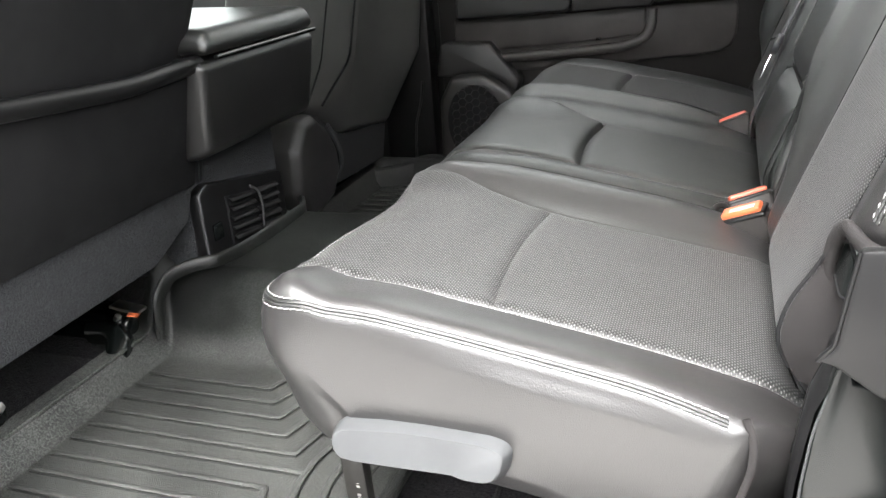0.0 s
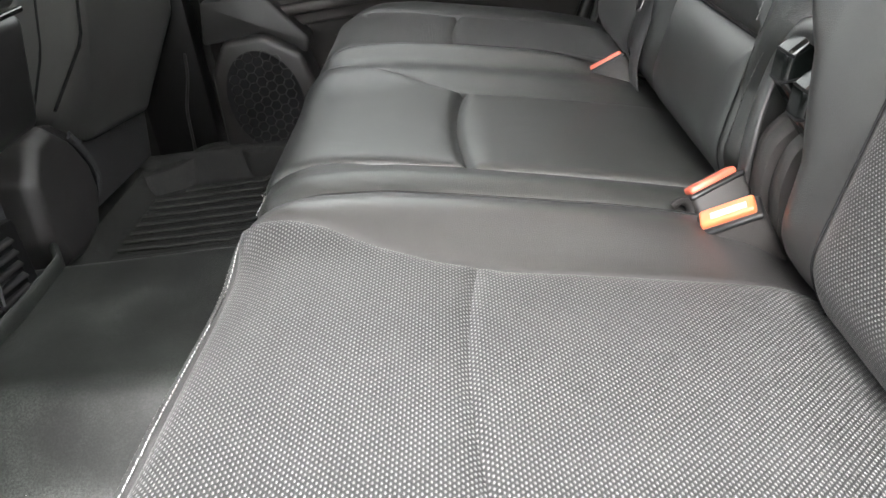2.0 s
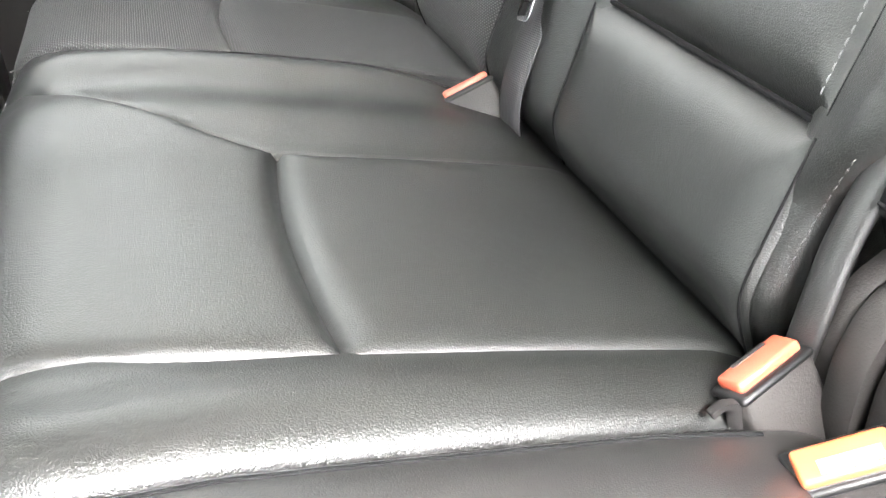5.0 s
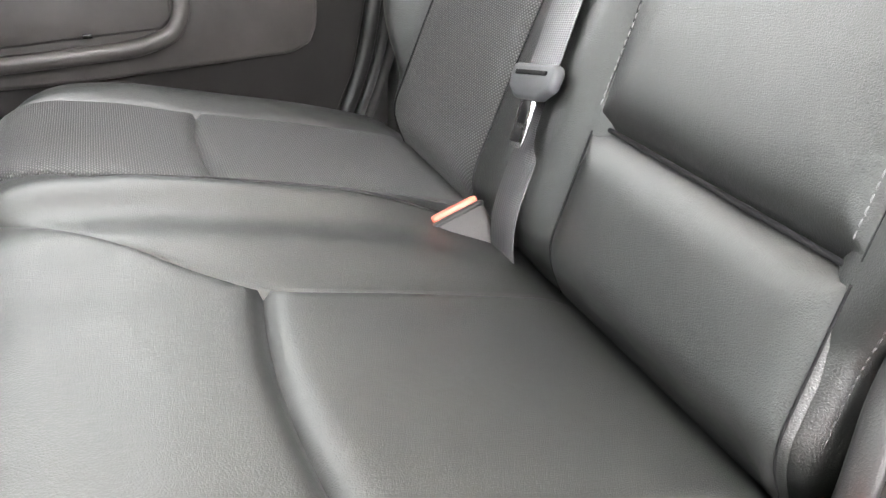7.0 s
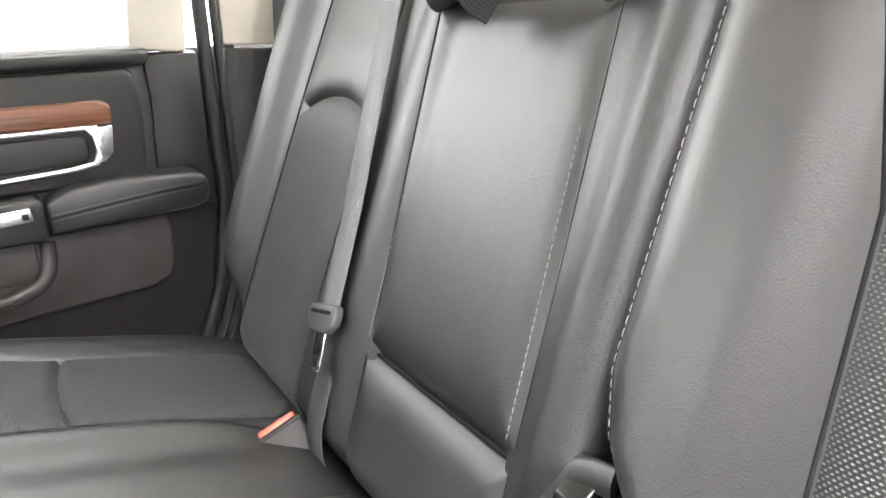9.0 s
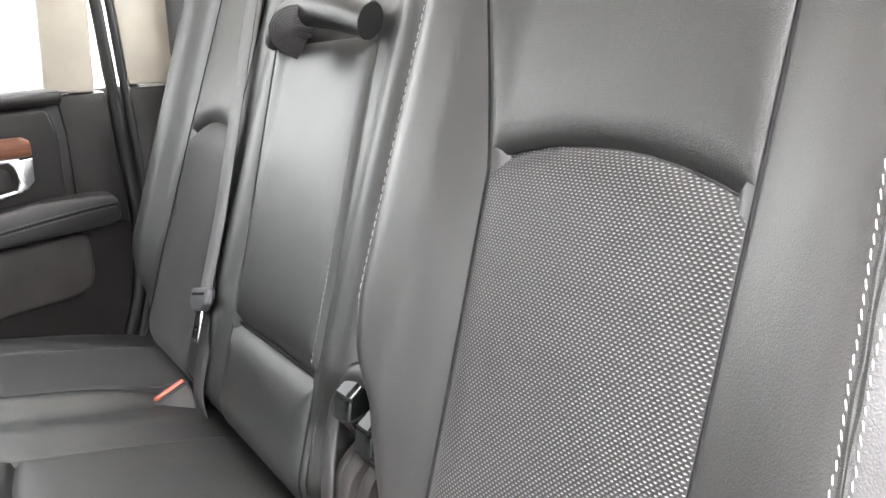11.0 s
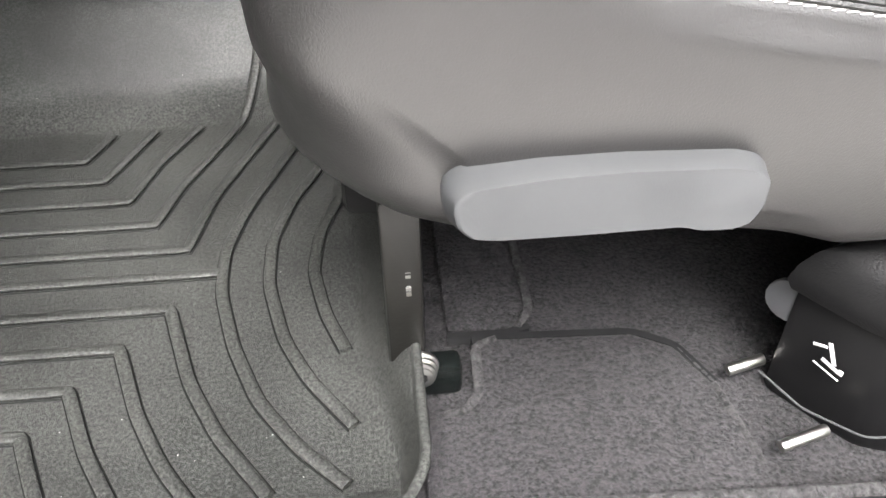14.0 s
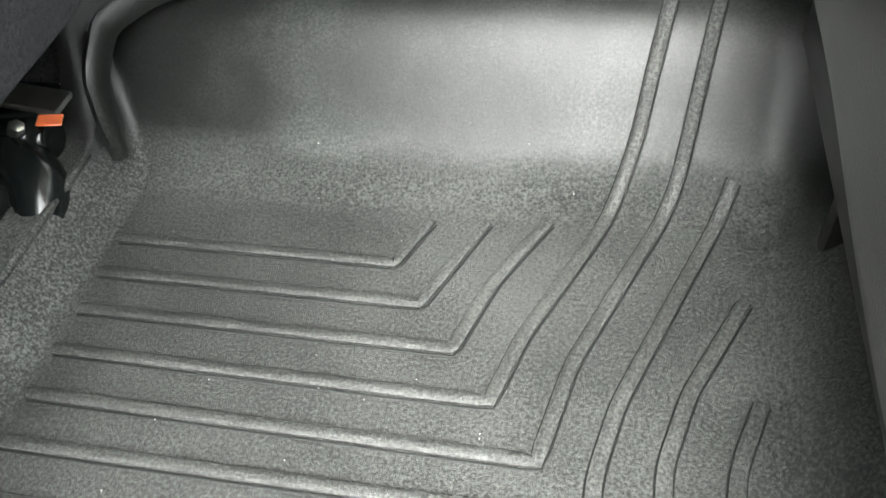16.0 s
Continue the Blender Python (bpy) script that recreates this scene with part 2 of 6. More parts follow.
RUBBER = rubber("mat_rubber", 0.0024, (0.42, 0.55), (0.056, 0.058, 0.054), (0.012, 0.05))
RUBBER_RIB = rubber("smooth_rib_rubber", 0.001, (0.36, 0.5), (0.055, 0.057, 0.053))
CARPET = carpet("charcoal_carpet", (0.0012, 0.0011, 0.0013), (0.044, 0.041, 0.045), 780.0, 0.005)
# the grey felt again, darkened: the right skirt's shade is in the colour
SHADED_FELT = carpet("shaded_felt", (0.004, 0.004, 0.0045), (0.014, 0.014, 0.0155), 700.0)
CLOTH = plastic("black_cloth", (0.0035, 0.0035, 0.004), (0.007, 0.007, 0.0075), 0.9, 1500.0, 0.5, 0.0, 0.2)
FELT = carpet("grey_felt", (0.017, 0.018, 0.0195), (0.045, 0.047, 0.051), 700.0)
BINDING = carpet("grey_binding", (0.010, 0.0098, 0.0102), (0.060, 0.058, 0.0595), 500.0)
CHROME = plastic("chrome", (0.75, 0.76, 0.77), (0.82, 0.83, 0.84), 0.14, 200.0, 0.02, 1.0)
STEEL = plastic("zinc_steel", (0.5, 0.49, 0.47), (0.66, 0.65, 0.62), 0.3, 260.0, 0.2, 1.0)
RED = plastic("red_button", (0.38, 0.065, 0.035), (0.47, 0.085, 0.045), 0.4, 900.0, 0.1)
ORANGE = plastic("orange_button", (0.42, 0.085, 0.03), (0.5, 0.11, 0.04), 0.35, 900.0, 0.1)
WHITE = plastic("worn_white_print", (0.30, 0.30, 0.30), (0.42, 0.42, 0.42), 0.6)
BELT = webbing("grey_webbing", (0.05, 0.05, 0.053), (0.15, 0.15, 0.155))
BELT_DARK = webbing("charcoal_webbing", (0.012, 0.012, 0.013), (0.045, 0.043, 0.045))
SEAL = plastic("door_seal_rubber", (0.008, 0.008, 0.008), (0.014, 0.014, 0.014), 0.45, 500.0, 0.2)
HEADLINER = plastic("headliner", (0.74, 0.685, 0.665), (0.80, 0.745, 0.725), 0.9, 900.0, 0.5)
BUCKLE = plastic("worn_buckle_plastic", (0.014, 0.0125, 0.012), (0.027, 0.0245, 0.0235), 0.58, 700.0, 0.5, 0.0, 0.3)
CONCRETE = plastic("pale_concrete", (0.36, 0.35, 0.332), (0.45, 0.438, 0.415), 0.9, 300.0, 0.8)


def wood_material():
    m, n, l, p = material("walnut_trim")
    c = n.new("ShaderNodeTexCoord")
    mp = n.new("ShaderNodeMapping")
    mp.inputs["Scale"].default_value = (3.0, 40.0, 60.0)
    l.new(c.outputs["Object"], mp.inputs["Vector"])
    t = n.new("ShaderNodeTexNoise")
    t.inputs["Scale"].default_value, t.inputs["Detail"].default_value = 3.0, 8.0
    l.new(mp.outputs["Vector"], t.inputs["Vector"])
    l.new(ramp(n, l, t.outputs["Fac"], (0.09, 0.028, 0.012), (0.22, 0.085, 0.04)), p.inputs["Base Color"])
    p.inputs["Roughness"].default_value = 0.3
    p.inputs["Coat Weight"].default_value = 0.4
    return m


PLASTERED = plastic("plastered_wall", (0.12, 0.12, 0.115), (0.18, 0.175, 0.17), 0.9, 30.0, 0.6)
WOOD = wood_material()


def glass_material(name, tint):
    m, n, l, p = material(name)
    p.inputs["Roughness"].default_value = 0.02
    p.inputs["Base Color"].default_value = (0.01, 0.012, 0.011, 1)
    clear = n.new("ShaderNodeBsdfTransparent")
    clear.inputs["Color"].default_value = (*tint, 1)
    both = n.new("ShaderNodeMixShader")
    both.inputs["Fac"].default_value = 0.93
    l.new(p.outputs["BSDF"], both.inputs[1])
    l.new(clear.outputs["BSDF"], both.inputs[2])
    l.new(both.outputs["Shader"], n["Material Output"].inputs["Surface"])
    return m


TINTED = glass_material("tinted_glass", (0.34, 0.37, 0.35))
SIDE_GLASS = glass_material("side_window_glass", (0.66, 0.672, 0.655))
SCREEN = glass_material("shaded_glass", (0.86, 0.89, 0.87))


# ---- building helpers ----
def thing(name, at, label, category, group="", kind=""):
    ob = new(name)
    ob.location = at
    return tagged(ob, label, category, group, kind)


def adopt(ob, parent):
    if parent is not None:
        ob.parent = parent
        world_of = Matrix.Identity(4)
        o = parent
        chain = []
        while o is not None:
            chain.append(o)
            o = o.parent
        top = chain[-1]
        world_of = Matrix.Translation(top.location) if top.type == "EMPTY" else Matrix.Identity(4)
        ob.matrix_parent_inverse = world_of.inverted() if parent == top else Matrix.Identity(4)
    return ob


def raw(name, verts, faces, mat, parent=None, label="", uvs=None, smooth=True, sharp=None):
    me = bpy.data.meshes.new(name)
    me.from_pydata([tuple(map(float, v)) for v in verts], [], faces)
    if uvs is not None:
        layer = me.uv_layers.new(name="UVMap")
        loops = np.empty(len(me.loops), dtype=np.int32)
        me.loops.foreach_get("vertex_index", loops)
        layer.data.foreach_set("uv", np.asarray(uvs, dtype=np.float32)[loops].ravel())
    me.materials.append(mat)
    me.polygons.foreach_set("use_smooth", [smooth] * len(me.polygons))
    if sharp is not None:
        me.set_sharp_from_angle(angle=radians(sharp))
    me.update()
    ob = new(name, me)
    adopt(ob, parent)
    if label:
        tagged(ob, label)
    return ob


def part(name, bm, mat, parent, label="", smooth=True, sharp=40):
    me = bpy.data.meshes.new(name)
    bmesh.ops.recalc_face_normals(bm, faces=bm.faces[:])
    bm.to_mesh(me)
    bm.free()
    me.materials.append(mat)
    me.polygons.foreach_set("use_smooth", [smooth] * len(me.polygons))
    if smooth:
        me.set_sharp_from_angle(angle=radians(sharp))
    ob = new(name, me)
    adopt(ob, parent)
    if label:
        tagged(ob, label)
    return ob


def box_bm(size, centre, r=0.004, seg=2, turn=(0, 0, 0), taper=None):
    bm = bmesh.new()
    bmesh.ops.create_cube(bm, size=1.0)
    for v in bm.verts:
        if taper and v.co.z > 0:
            v.co.x *= taper[0]
            v.co.y *= taper[1]
        v.co = Vector((v.co.x * size[0], v.co.y * size[1], v.co.z * size[2]))
    if r > 0:
        bmesh.ops.bevel(bm, geom=bm.edges[:], offset=min(r, 0.49 * min(size)), segments=seg, profile=0.5, affect="EDGES")
    bmesh.ops.transform(bm, matrix=pose(*centre, *turn), verts=bm.verts[:])
    return bm


def box(name, size, centre, mat, parent, r=0.004, seg=2, turn=(0, 0, 0), label="", taper=None):
    return part(name, box_bm(size, centre, r, seg, turn, taper), mat, parent, label)


def slab_bm(outline, axis, at, thick, r=0.004, seg=2):
    """A flat outline of (a, b) pairs, pushed to a thickness along an axis from at; edges rounded."""
    bm = bmesh.new()
    put = {"x": lambda a, b, c: (c, a, b), "y": lambda a, b, c: (a, c, b), "z": lambda a, b, c: (a, b, c)}[axis]
    vs = [bm.verts.new(put(a, b, at)) for a, b in outline]
    f = bm.faces.new(vs)
    ext = bmesh.ops.extrude_face_region(bm, geom=[f])
    move = Vector(put(0, 0, thick)) - Vector(put(0, 0, 0))
    bmesh.ops.translate(bm, verts=[g for g in ext["geom"] if isinstance(g, bmesh.types.BMVert)], vec=move)
    bmesh.ops.recalc_face_normals(bm, faces=bm.faces[:])
    if r > 0:
        bmesh.ops.bevel(bm, geom=bm.edges[:], offset=r, segments=seg, profile=0.5, affect="EDGES", clamp_overlap=True)
    return bm


def cyl_bm(a, b, r0, r1=None, n=20, bevel=0.0):
    a, b = Vector(a), Vector(b)
    bm = bmesh.new()
    bmesh.ops.create_cone(bm, cap_ends=True, segments=n, radius1=r0, radius2=r0 if r1 is None else r1, depth=(b - a).length)
    if bevel:
        rims = [e for e in bm.edges if abs(e.verts[0].co.z - e.verts[1].co.z) < 1e-6]
        bmesh.ops.bevel(bm, geom=rims, offset=bevel, segments=2, affect="EDGES", profile=0.5)
    m = Matrix.Translation((a + b) / 2) @ (b - a).to_track_quat("Z", "Y").to_matrix().to_4x4()
    bmesh.ops.transform(bm, matrix=m, verts=bm.verts[:])
    return bm


def smooth_line(points, count, blur=0.0):
    """Evenly spaced points along a polyline, its corners rounded."""
    p = np.array(points, dtype=float)
    s = np.concatenate([[0], np.cumsum(np.linalg.norm(np.diff(p, axis=0), axis=1))])
    n = 600
    t = np.linspace(0, s[-1], n)
    q = np.stack([np.interp(t, s, p[:, i]) for i in range(p.shape[1])], 1)
    if blur > 0:
        w = max(1, int(blur / s[-1] * n))
        k = np.hanning(2 * w + 3)
        k /= k.sum()
        pad = len(k) // 2
        ext = np.concatenate([2 * q[0] - q[1:pad + 1][::-1], q, 2 * q[-1] - q[-pad - 1:-1][::-1]])
        q = np.stack([np.convolve(ext[:, i], k, "valid") for i in range(q.shape[1])], 1)
    s = np.concatenate([[0], np.cumsum(np.linalg.norm(np.diff(q, axis=0), axis=1))])
    t = np.linspace(0, s[-1], count)
    return np.stack([np.interp(t, s, q[:, i]) for i in range(q.shape[1])], 1)


def sweep_data(path, profile, up=(0, 0, 1), closed=True):
    """A profile of (side, up) pairs along a path: vertices, faces, metres along and across."""
    p = np.array(path, dtype=float)
    prof = np.array(profile, dtype=float)
    tan = np.gradient(p, axis=0)
    tan /= np.linalg.norm(tan, axis=1)[:, None] + 1e-12
    upv = np.broadcast_to(np.array(up, dtype=float), p.shape)
    side = np.cross(tan, upv)
    side /= np.linalg.norm(side, axis=1)[:, None] + 1e-12
    nor = np.cross(side, tan)
    v = p[:, None, :] + side[:, None, :] * prof[None, :, 0:1] + nor[:, None, :] * prof[None, :, 1:2]
    n, m = len(p), len(prof)
    faces = []
    for i in range(n - 1):
        for j in range(m if closed else m - 1):
            k = (j + 1) % m
            faces.append((i * m + j, i * m + k, (i + 1) * m + k, (i + 1) * m + j))
    if closed:
        faces.append(tuple(range(m - 1, -1, -1)))
        faces.append(tuple((n - 1) * m + j for j in range(m)))
    along = np.concatenate([[0], np.cumsum(np.linalg.norm(np.diff(p, axis=0), axis=1))])
    uv = np.stack([np.broadcast_to(prof[None, :, 0], (n, m)), np.broadcast_to(along[:, None], (n, m))], -1)
    return v.reshape(-1, 3), faces, uv.reshape(-1, 2)


def circle(r, n=8, flat=1.0):
    return [(r * math.cos(2 * math.pi * i / n), flat * r * math.sin(2 * math.pi * i / n)) for i in range(n)]


def sweep(name, path, profile, mat, parent, up=(0, 0, 1), label="", sharp=50):
    v, f, uv = sweep_data(path, profile, up)
    return raw(name, v, f, mat, parent, label, uv, True, sharp)


def strap_profile(width, thick):
    w, t = width / 2, thick / 2
    return [(-w, 0), (-w + t, -t), (w - t, -t), (w, 0), (w - t, t), (-w + t, t)]


def grid(name, pts, mat, parent=None, label="", uvs=None, flip=False):
    nu, nv = pts.shape[:2]
    faces = []
    for i in range(nu - 1):
        for j in range(nv - 1):
            a, b, c, d = i * nv + j, i * nv + j + 1, (i + 1) * nv + j + 1, (i + 1) * nv + j
            faces.append((a, d, c, b) if flip else (a, b, c, d))
    return raw(name, pts.reshape(-1, 3), faces, mat, parent, label, None if uvs is None else uvs.reshape(-1, 2))


def stitches(name, path, normal, mat, parent, step=0.0088, length=0.0064, r=0.00062, lift=0.0006, slant=0.0):
    """A row of short thread loops along a path, each a slim six-sided bead."""
    p = np.array(path, dtype=float)
    s = np.concatenate([[0], np.cumsum(np.linalg.norm(np.diff(p, axis=0), axis=1))])
    nrm = np.array(normal, dtype=float)
    if nrm.ndim == 1:
        nrm = np.broadcast_to(nrm, p.shape)
    verts, faces = [], []
    at = step / 2
    while at < s[-1] - length:
        c = np.array([np.interp(at, s, p[:, i]) for i in range(3)])
        e = np.array([np.interp(at + 0.002, s, p[:, i]) for i in range(3)]) - c
        e /= np.linalg.norm(e) + 1e-12
        n = np.array([np.interp(at, s, nrm[:, i]) for i in range(3)])
        n /= np.linalg.norm(n) + 1e-12
        w = np.cross(n, e)
        e = e + w * slant
        c = c + n * lift
        base = len(verts)
        for k, (f, rr, h) in enumerate(((-0.5, 0.35, -0.6), (-0.3, 1.0, 0.3), (0.3, 1.0, 0.3), (0.5, 0.35, -0.6))):
            for a in range(6):
                ang = a * math.pi / 3
                verts.append(c + e * f * length + w * math.cos(ang) * r * rr + n * (math.sin(ang) * r * rr * 0.8 + h * r))
        for k in range(3):
            for a in range(6):
                b = (a + 1) % 6
                faces.append((base + k * 6 + a, base + k * 6 + b, base + k * 6 + 6 + b, base + k * 6 + 6 + a))
        at += step
    return tagged(raw(name, verts, faces, mat, parent), kind="stuff")


def smoothstep(a, b, x):
    t = np.clip((x - a) / (b - a), 0, 1)
    return t * t * (3 - 2 * t)


# ---- rear bench: cushions ----
# section of the cushions, from the rear edge over the top and the nose to the underside (x, z)
SECTION = smooth_line([(0.315, 0.216), (0.25, 0.236), (0.2, 0.248), (0.1, 0.270), (0.0, 0.290), (-0.08, 0.304), (-0.15, 0.308),
                       (-0.182, 0.302), (-0.203, 0.291), (-0.213, 0.276), (-0.212, 0.258), (-0.204, 0.232), (-0.190, 0.206), (-0.170, 0.188),
                       (-0.14, 0.178), (0.0, 0.170), (0.1, 0.160), (0.2, 0.148), (0.315, 0.148)], 120, 0.02)
TOP_END = int(np.argmin(SECTION[:, 0])) + 6
tang = np.gradient(SECTION, axis=0)
tang /= np.linalg.norm(tang, axis=1)[:, None]
SEC_N = np.stack([tang[:, 1], -tang[:, 0]], 1)
SEC_S = np.concatenate([[0], np.cumsum(np.linalg.norm(np.diff(SECTION, axis=0), axis=1))])


def inset(d, r):
    d = np.clip(d, 0, r)
    return r - np.sqrt(np.maximum(r * r - (r - d) ** 2, 0))


def crown(x, y, bumps):
    """Height that the bolsters add to the top."""
    h = 0.0
    for centre, width, height in bumps:
        h = h + height * np.exp(-((y - centre) / width) ** 2)
    return h * smoothstep(0.33, 0.12, x) * smoothstep(-0.26, -0.16, x)


def outer(y):
    """How far a place lies towards the outer corner of the single cushion."""
    return smoothstep(-0.44, -0.68, y)


def raised_nose(x, y, z):
    """The nose of the single cushion stands higher and squarer towards its outer corner: the shift back and the rise."""
    k = outer(y)
    return 0.022 * k * smoothstep(-0.12, -0.20, x) * (smoothstep(0.205, 0.255, z) - 0.49), 0.026 * k * smoothstep(-0.115, -0.205, x) * smoothstep(0.225, 0.285, z)


def cushion_cover(name, y0, y1, r0, r1, bumps, panels, mat, parent, label, rear0=0.0):
    """The leather cover, closed all round. r0, r1: corner radii (top edge, front corner in plan) at both ends. Returns it with a tree of its faces."""
    ends = 1 - np.cos(np.linspace(0, math.pi / 2, 12))
    ys = np.concatenate([y0 + 0.1 * ends, np.arange(y0 + 0.106, y1 - 0.104, 0.006), y1 - 0.1 * ends[::-1]])
    x, z = SECTION[:, 0], SECTION[:, 1]
    pts = np.zeros((len(ys), len(x), 3))
    top = np.clip(SEC_N[:, 1], 0, 1)
    top_x, top_z = SECTION[:TOP_END, 0][::-1], SECTION[:TOP_END, 1][::-1]
    fore = np.clip((0.03 - x) / 0.235, 0, 1) ** 1.3
    for i, y in enumerate(ys):
        edge = inset(np.array(y - y0), r0[0]) + inset(np.array(y1 - y), r1[0])
        plan = inset(np.array(y - y0), r0[1]) + inset(np.array(y1 - y), r1[1])
        # the rear edge comes forward towards the outer end; the top keeps its slope
        back = np.clip(1 - (y - y0) / 0.16, 0, 1) ** 2 * smoothstep(0.0, 0.3, x) * rear0 * (1 + 0.4 * smoothstep(0.24, 0.15, z))
        xe = x - back
        ze = z + (np.interp(xe, top_x, top_z) - np.interp(x, top_x, top_z)) * (np.arange(len(x)) < TOP_END)
        lift = crown(xe, np.full_like(x, y), bumps) * top
        sink = 0.02 * smoothstep(0.22, 0.31, xe) * top
        for e0, e1 in panels:
            d = np.minimum(y - e0(x), e1(x) - y)
            sink = sink + 0.009 * smoothstep(0.003, 0.014, d) * smoothstep(TOP_END - (9 if rear0 else 2), TOP_END - 11, np.arange(len(x)))
        foot = inset(np.array(y - y0), 2.1 * r0[1]) - inset(np.array(y - y0), r0[1]) if rear0 else 0.0    # rounder below
        shift = raised_nose(x, y, z)[0]
        rise = raised_nose(x + plan * fore, y, z)[1]
        pts[i, :, 0] = xe - SEC_N[:, 0] * sink + (plan + foot * smoothstep(0.265, 0.21, z)) * fore + shift
        pts[i, :, 2] = ze - SEC_N[:, 1] * (sink + edge) + lift + rise
        pts[i, :, 1] = y
    n, m = pts.shape[:2]
    verts = [tuple(v) for v in pts.reshape(-1, 3)]
    faces = []
    for i in range(n - 1):
        for j in range(m):
            k = (j + 1) % m
            faces.append((i * m + j, i * m + k, (i + 1) * m + k, (i + 1) * m + j))
    up_x, up_z = SECTION[:TOP_END, 0][::-1], SECTION[:TOP_END, 1][::-1]
    lo_x, lo_z = SECTION[TOP_END:, 0], SECTION[TOP_END:, 1]
    for end, sign in ((0, -1), (n - 1, 1)):
        ring = pts[end]
        mx = np.clip(ring[:, 0], ring[:, 0].min() + 0.07, ring[:, 0].max() - 0.07)
        mz = 0.5 * (np.interp(mx, up_x, up_z) + np.interp(mx, lo_x, lo_z))
        core = np.stack([mx, ring[:, 1], mz], 1)
        mid = (ring[:, [0, 2]].max(0) + ring[:, [0, 2]].min(0)) / 2
        half = (ring[:, [0, 2]].max(0) - ring[:, [0, 2]].min(0)) / 2
        last = [end * m + j for j in range(m)]
        for r in (0.1, 0.2, 0.32, 0.45, 0.58, 0.7, 0.85, 1.0):
            rows = ring + (core - ring) * r
            fx_ = np.clip(1 - ((rows[:, 0] - mid[0]) / half[0]) ** 2, 0, 1)
            fz_ = np.clip(1 - ((rows[:, 2] - mid[1]) / half[1]) ** 2, 0, 1)
            rows[:, 1] += sign * (0.006 if rear0 else 0.0015) * fx_ * fz_
            start = len(verts)
            verts += [tuple(v) for v in rows]
            cur = [start + j for j in range(m)]
            for j in range(m):
                k = (j + 1) % m
                q = (last[j], last[k], cur[k], cur[j])
                faces.append(q[::-1] if sign < 0 else q)
            last = cur
    faces = [f[::-1] for f in faces]
    ob = raw(name, verts, faces, mat, parent, label)
    return ob, BVHTree.FromPolygons([tuple(map(float, v)) for v in verts], faces)


def on_surface(tree, path, inside=(0.0, -0.57, 0.23)):
    """The path, laid on a surface, and the surface's normals along it."""
    out, nrm = [], []
    for p in path:
        q, n, _, _ = tree.find_nearest(Vector(p))
        if n.dot(q - Vector(inside)) < 0:
            n = -n
        out.append(tuple(q))
        nrm.append(tuple(n))
    return np.array(out), np.array(nrm)


def cushion_panel(name, edge0, edge1, s0, s1, bumps, mat, parent, label, seam_front=False, seam_rear=False, puff=0.005, seam_lift=0.0, tuck_front=False):
    """A sewn-in top panel between two edge lines, from s0 to s1 along the section; it swells between its seams."""
    ss = np.linspace(s0, s1, max(8, int((s1 - s0) / 0.005)))
    tt = 0.5 - 0.5 * np.cos(np.linspace(0, math.pi, 60))
    pts, uv = np.zeros((len(ss), 60, 3)), np.zeros((len(ss), 60, 2))
    for i, s in enumerate(ss):
        arc = 0.011 * (1 - (2 * tt - 1) ** 2)
        w = 0.0
        if seam_front:
            w = 1 - smoothstep(0.0, 0.14, s1 - s)
        if seam_rear:
            w = 1 - smoothstep(0.0, 0.14, s - s0)
        sp = s + arc * w
        x, z = np.interp(sp, SEC_S, SECTION[:, 0]), np.interp(sp, SEC_S, SECTION[:, 1])
        nx, nz = np.interp(sp, SEC_S, SEC_N[:, 0]), np.interp(sp, SEC_S, SEC_N[:, 1])
        a, b = edge0(x), edge1(x)
        y = a + (b - a) * tt
        d = np.minimum(y - a, b - y)
        if seam_front:
            d = np.minimum(d, s1 - s + seam_lift)
        if seam_rear:
            d = np.minimum(d, s - s0 + seam_lift)
        if tuck_front:
            d = np.minimum(d, s1 - s)
        h = -0.006 + (puff + 0.006) * (1 - np.exp(-np.maximum(d, 0) / 0.006)) - 0.02 * smoothstep(0.22, 0.31, x)
        h = h + crown(x, y, bumps) * np.clip(nz, 0, 1)
        pts[i, :, 0], pts[i, :, 1], pts[i, :, 2] = x + nx * h + raised_nose(x, y, z)[0], y, z + nz * h + raised_nose(x, y, z)[1]
        uv[i, :, 0], uv[i, :, 1] = y, sp
    return grid(name, pts, mat, parent, label, uv, flip=True)


S_SEAM = float(np.interp(0.0, -SECTION[:TOP_END, 0], SEC_S[:TOP_END]))
S_NOSE = float(SEC_S[TOP_END])
S_CREST = float(SEC_S[TOP_END - 9]) - 0.003


def line_of(xs, ys):
    return lambda x: np.interp(x, xs, ys)


# edges of the three seats' panels across the cab, as lines y(x)
L_OUT = line_of([-0.24, -0.20, -0.18, -0.16, -0.12, -0.03, 0.3], [-0.760, -0.750, -0.734, -0.722, -0.714, -0.718, -0.723])
L_IN = line_of([-0.24, -0.193, -0.15, -0.12, -0.08, -0.03, 0.02, 0.3], [-0.362, -0.374, -0.388, -0.399, -0.422, -0.440, -0.450, -0.440])
M_OUT = line_of([-0.24, -0.18, -0.06, 0.0, 0.3], [-0.232, -0.230, -0.246, -0.252, -0.258])
M_IN = line_of([-0.24, -0.18, -0.12, -0.06, -0.01, 0.02, 0.3], [0.150, 0.130, 0.082, 0.036, 0.004, 0.0, 0.004])
R_OUT = line_of([-0.24, -0.18, -0.09, -0.02, 0.3], [0.47, 0.462, 0.448, 0.436, 0.440])
R_IN = line_of([-0.24, -0.19, -0.12, -0.05, 0.0, 0.3], [0.262, 0.252, 0.222, 0.206, 0.200, 0.180])
L_BUMPS = ((-0.79, 0.06, 0.024), (-0.372, 0.044, 0.020))
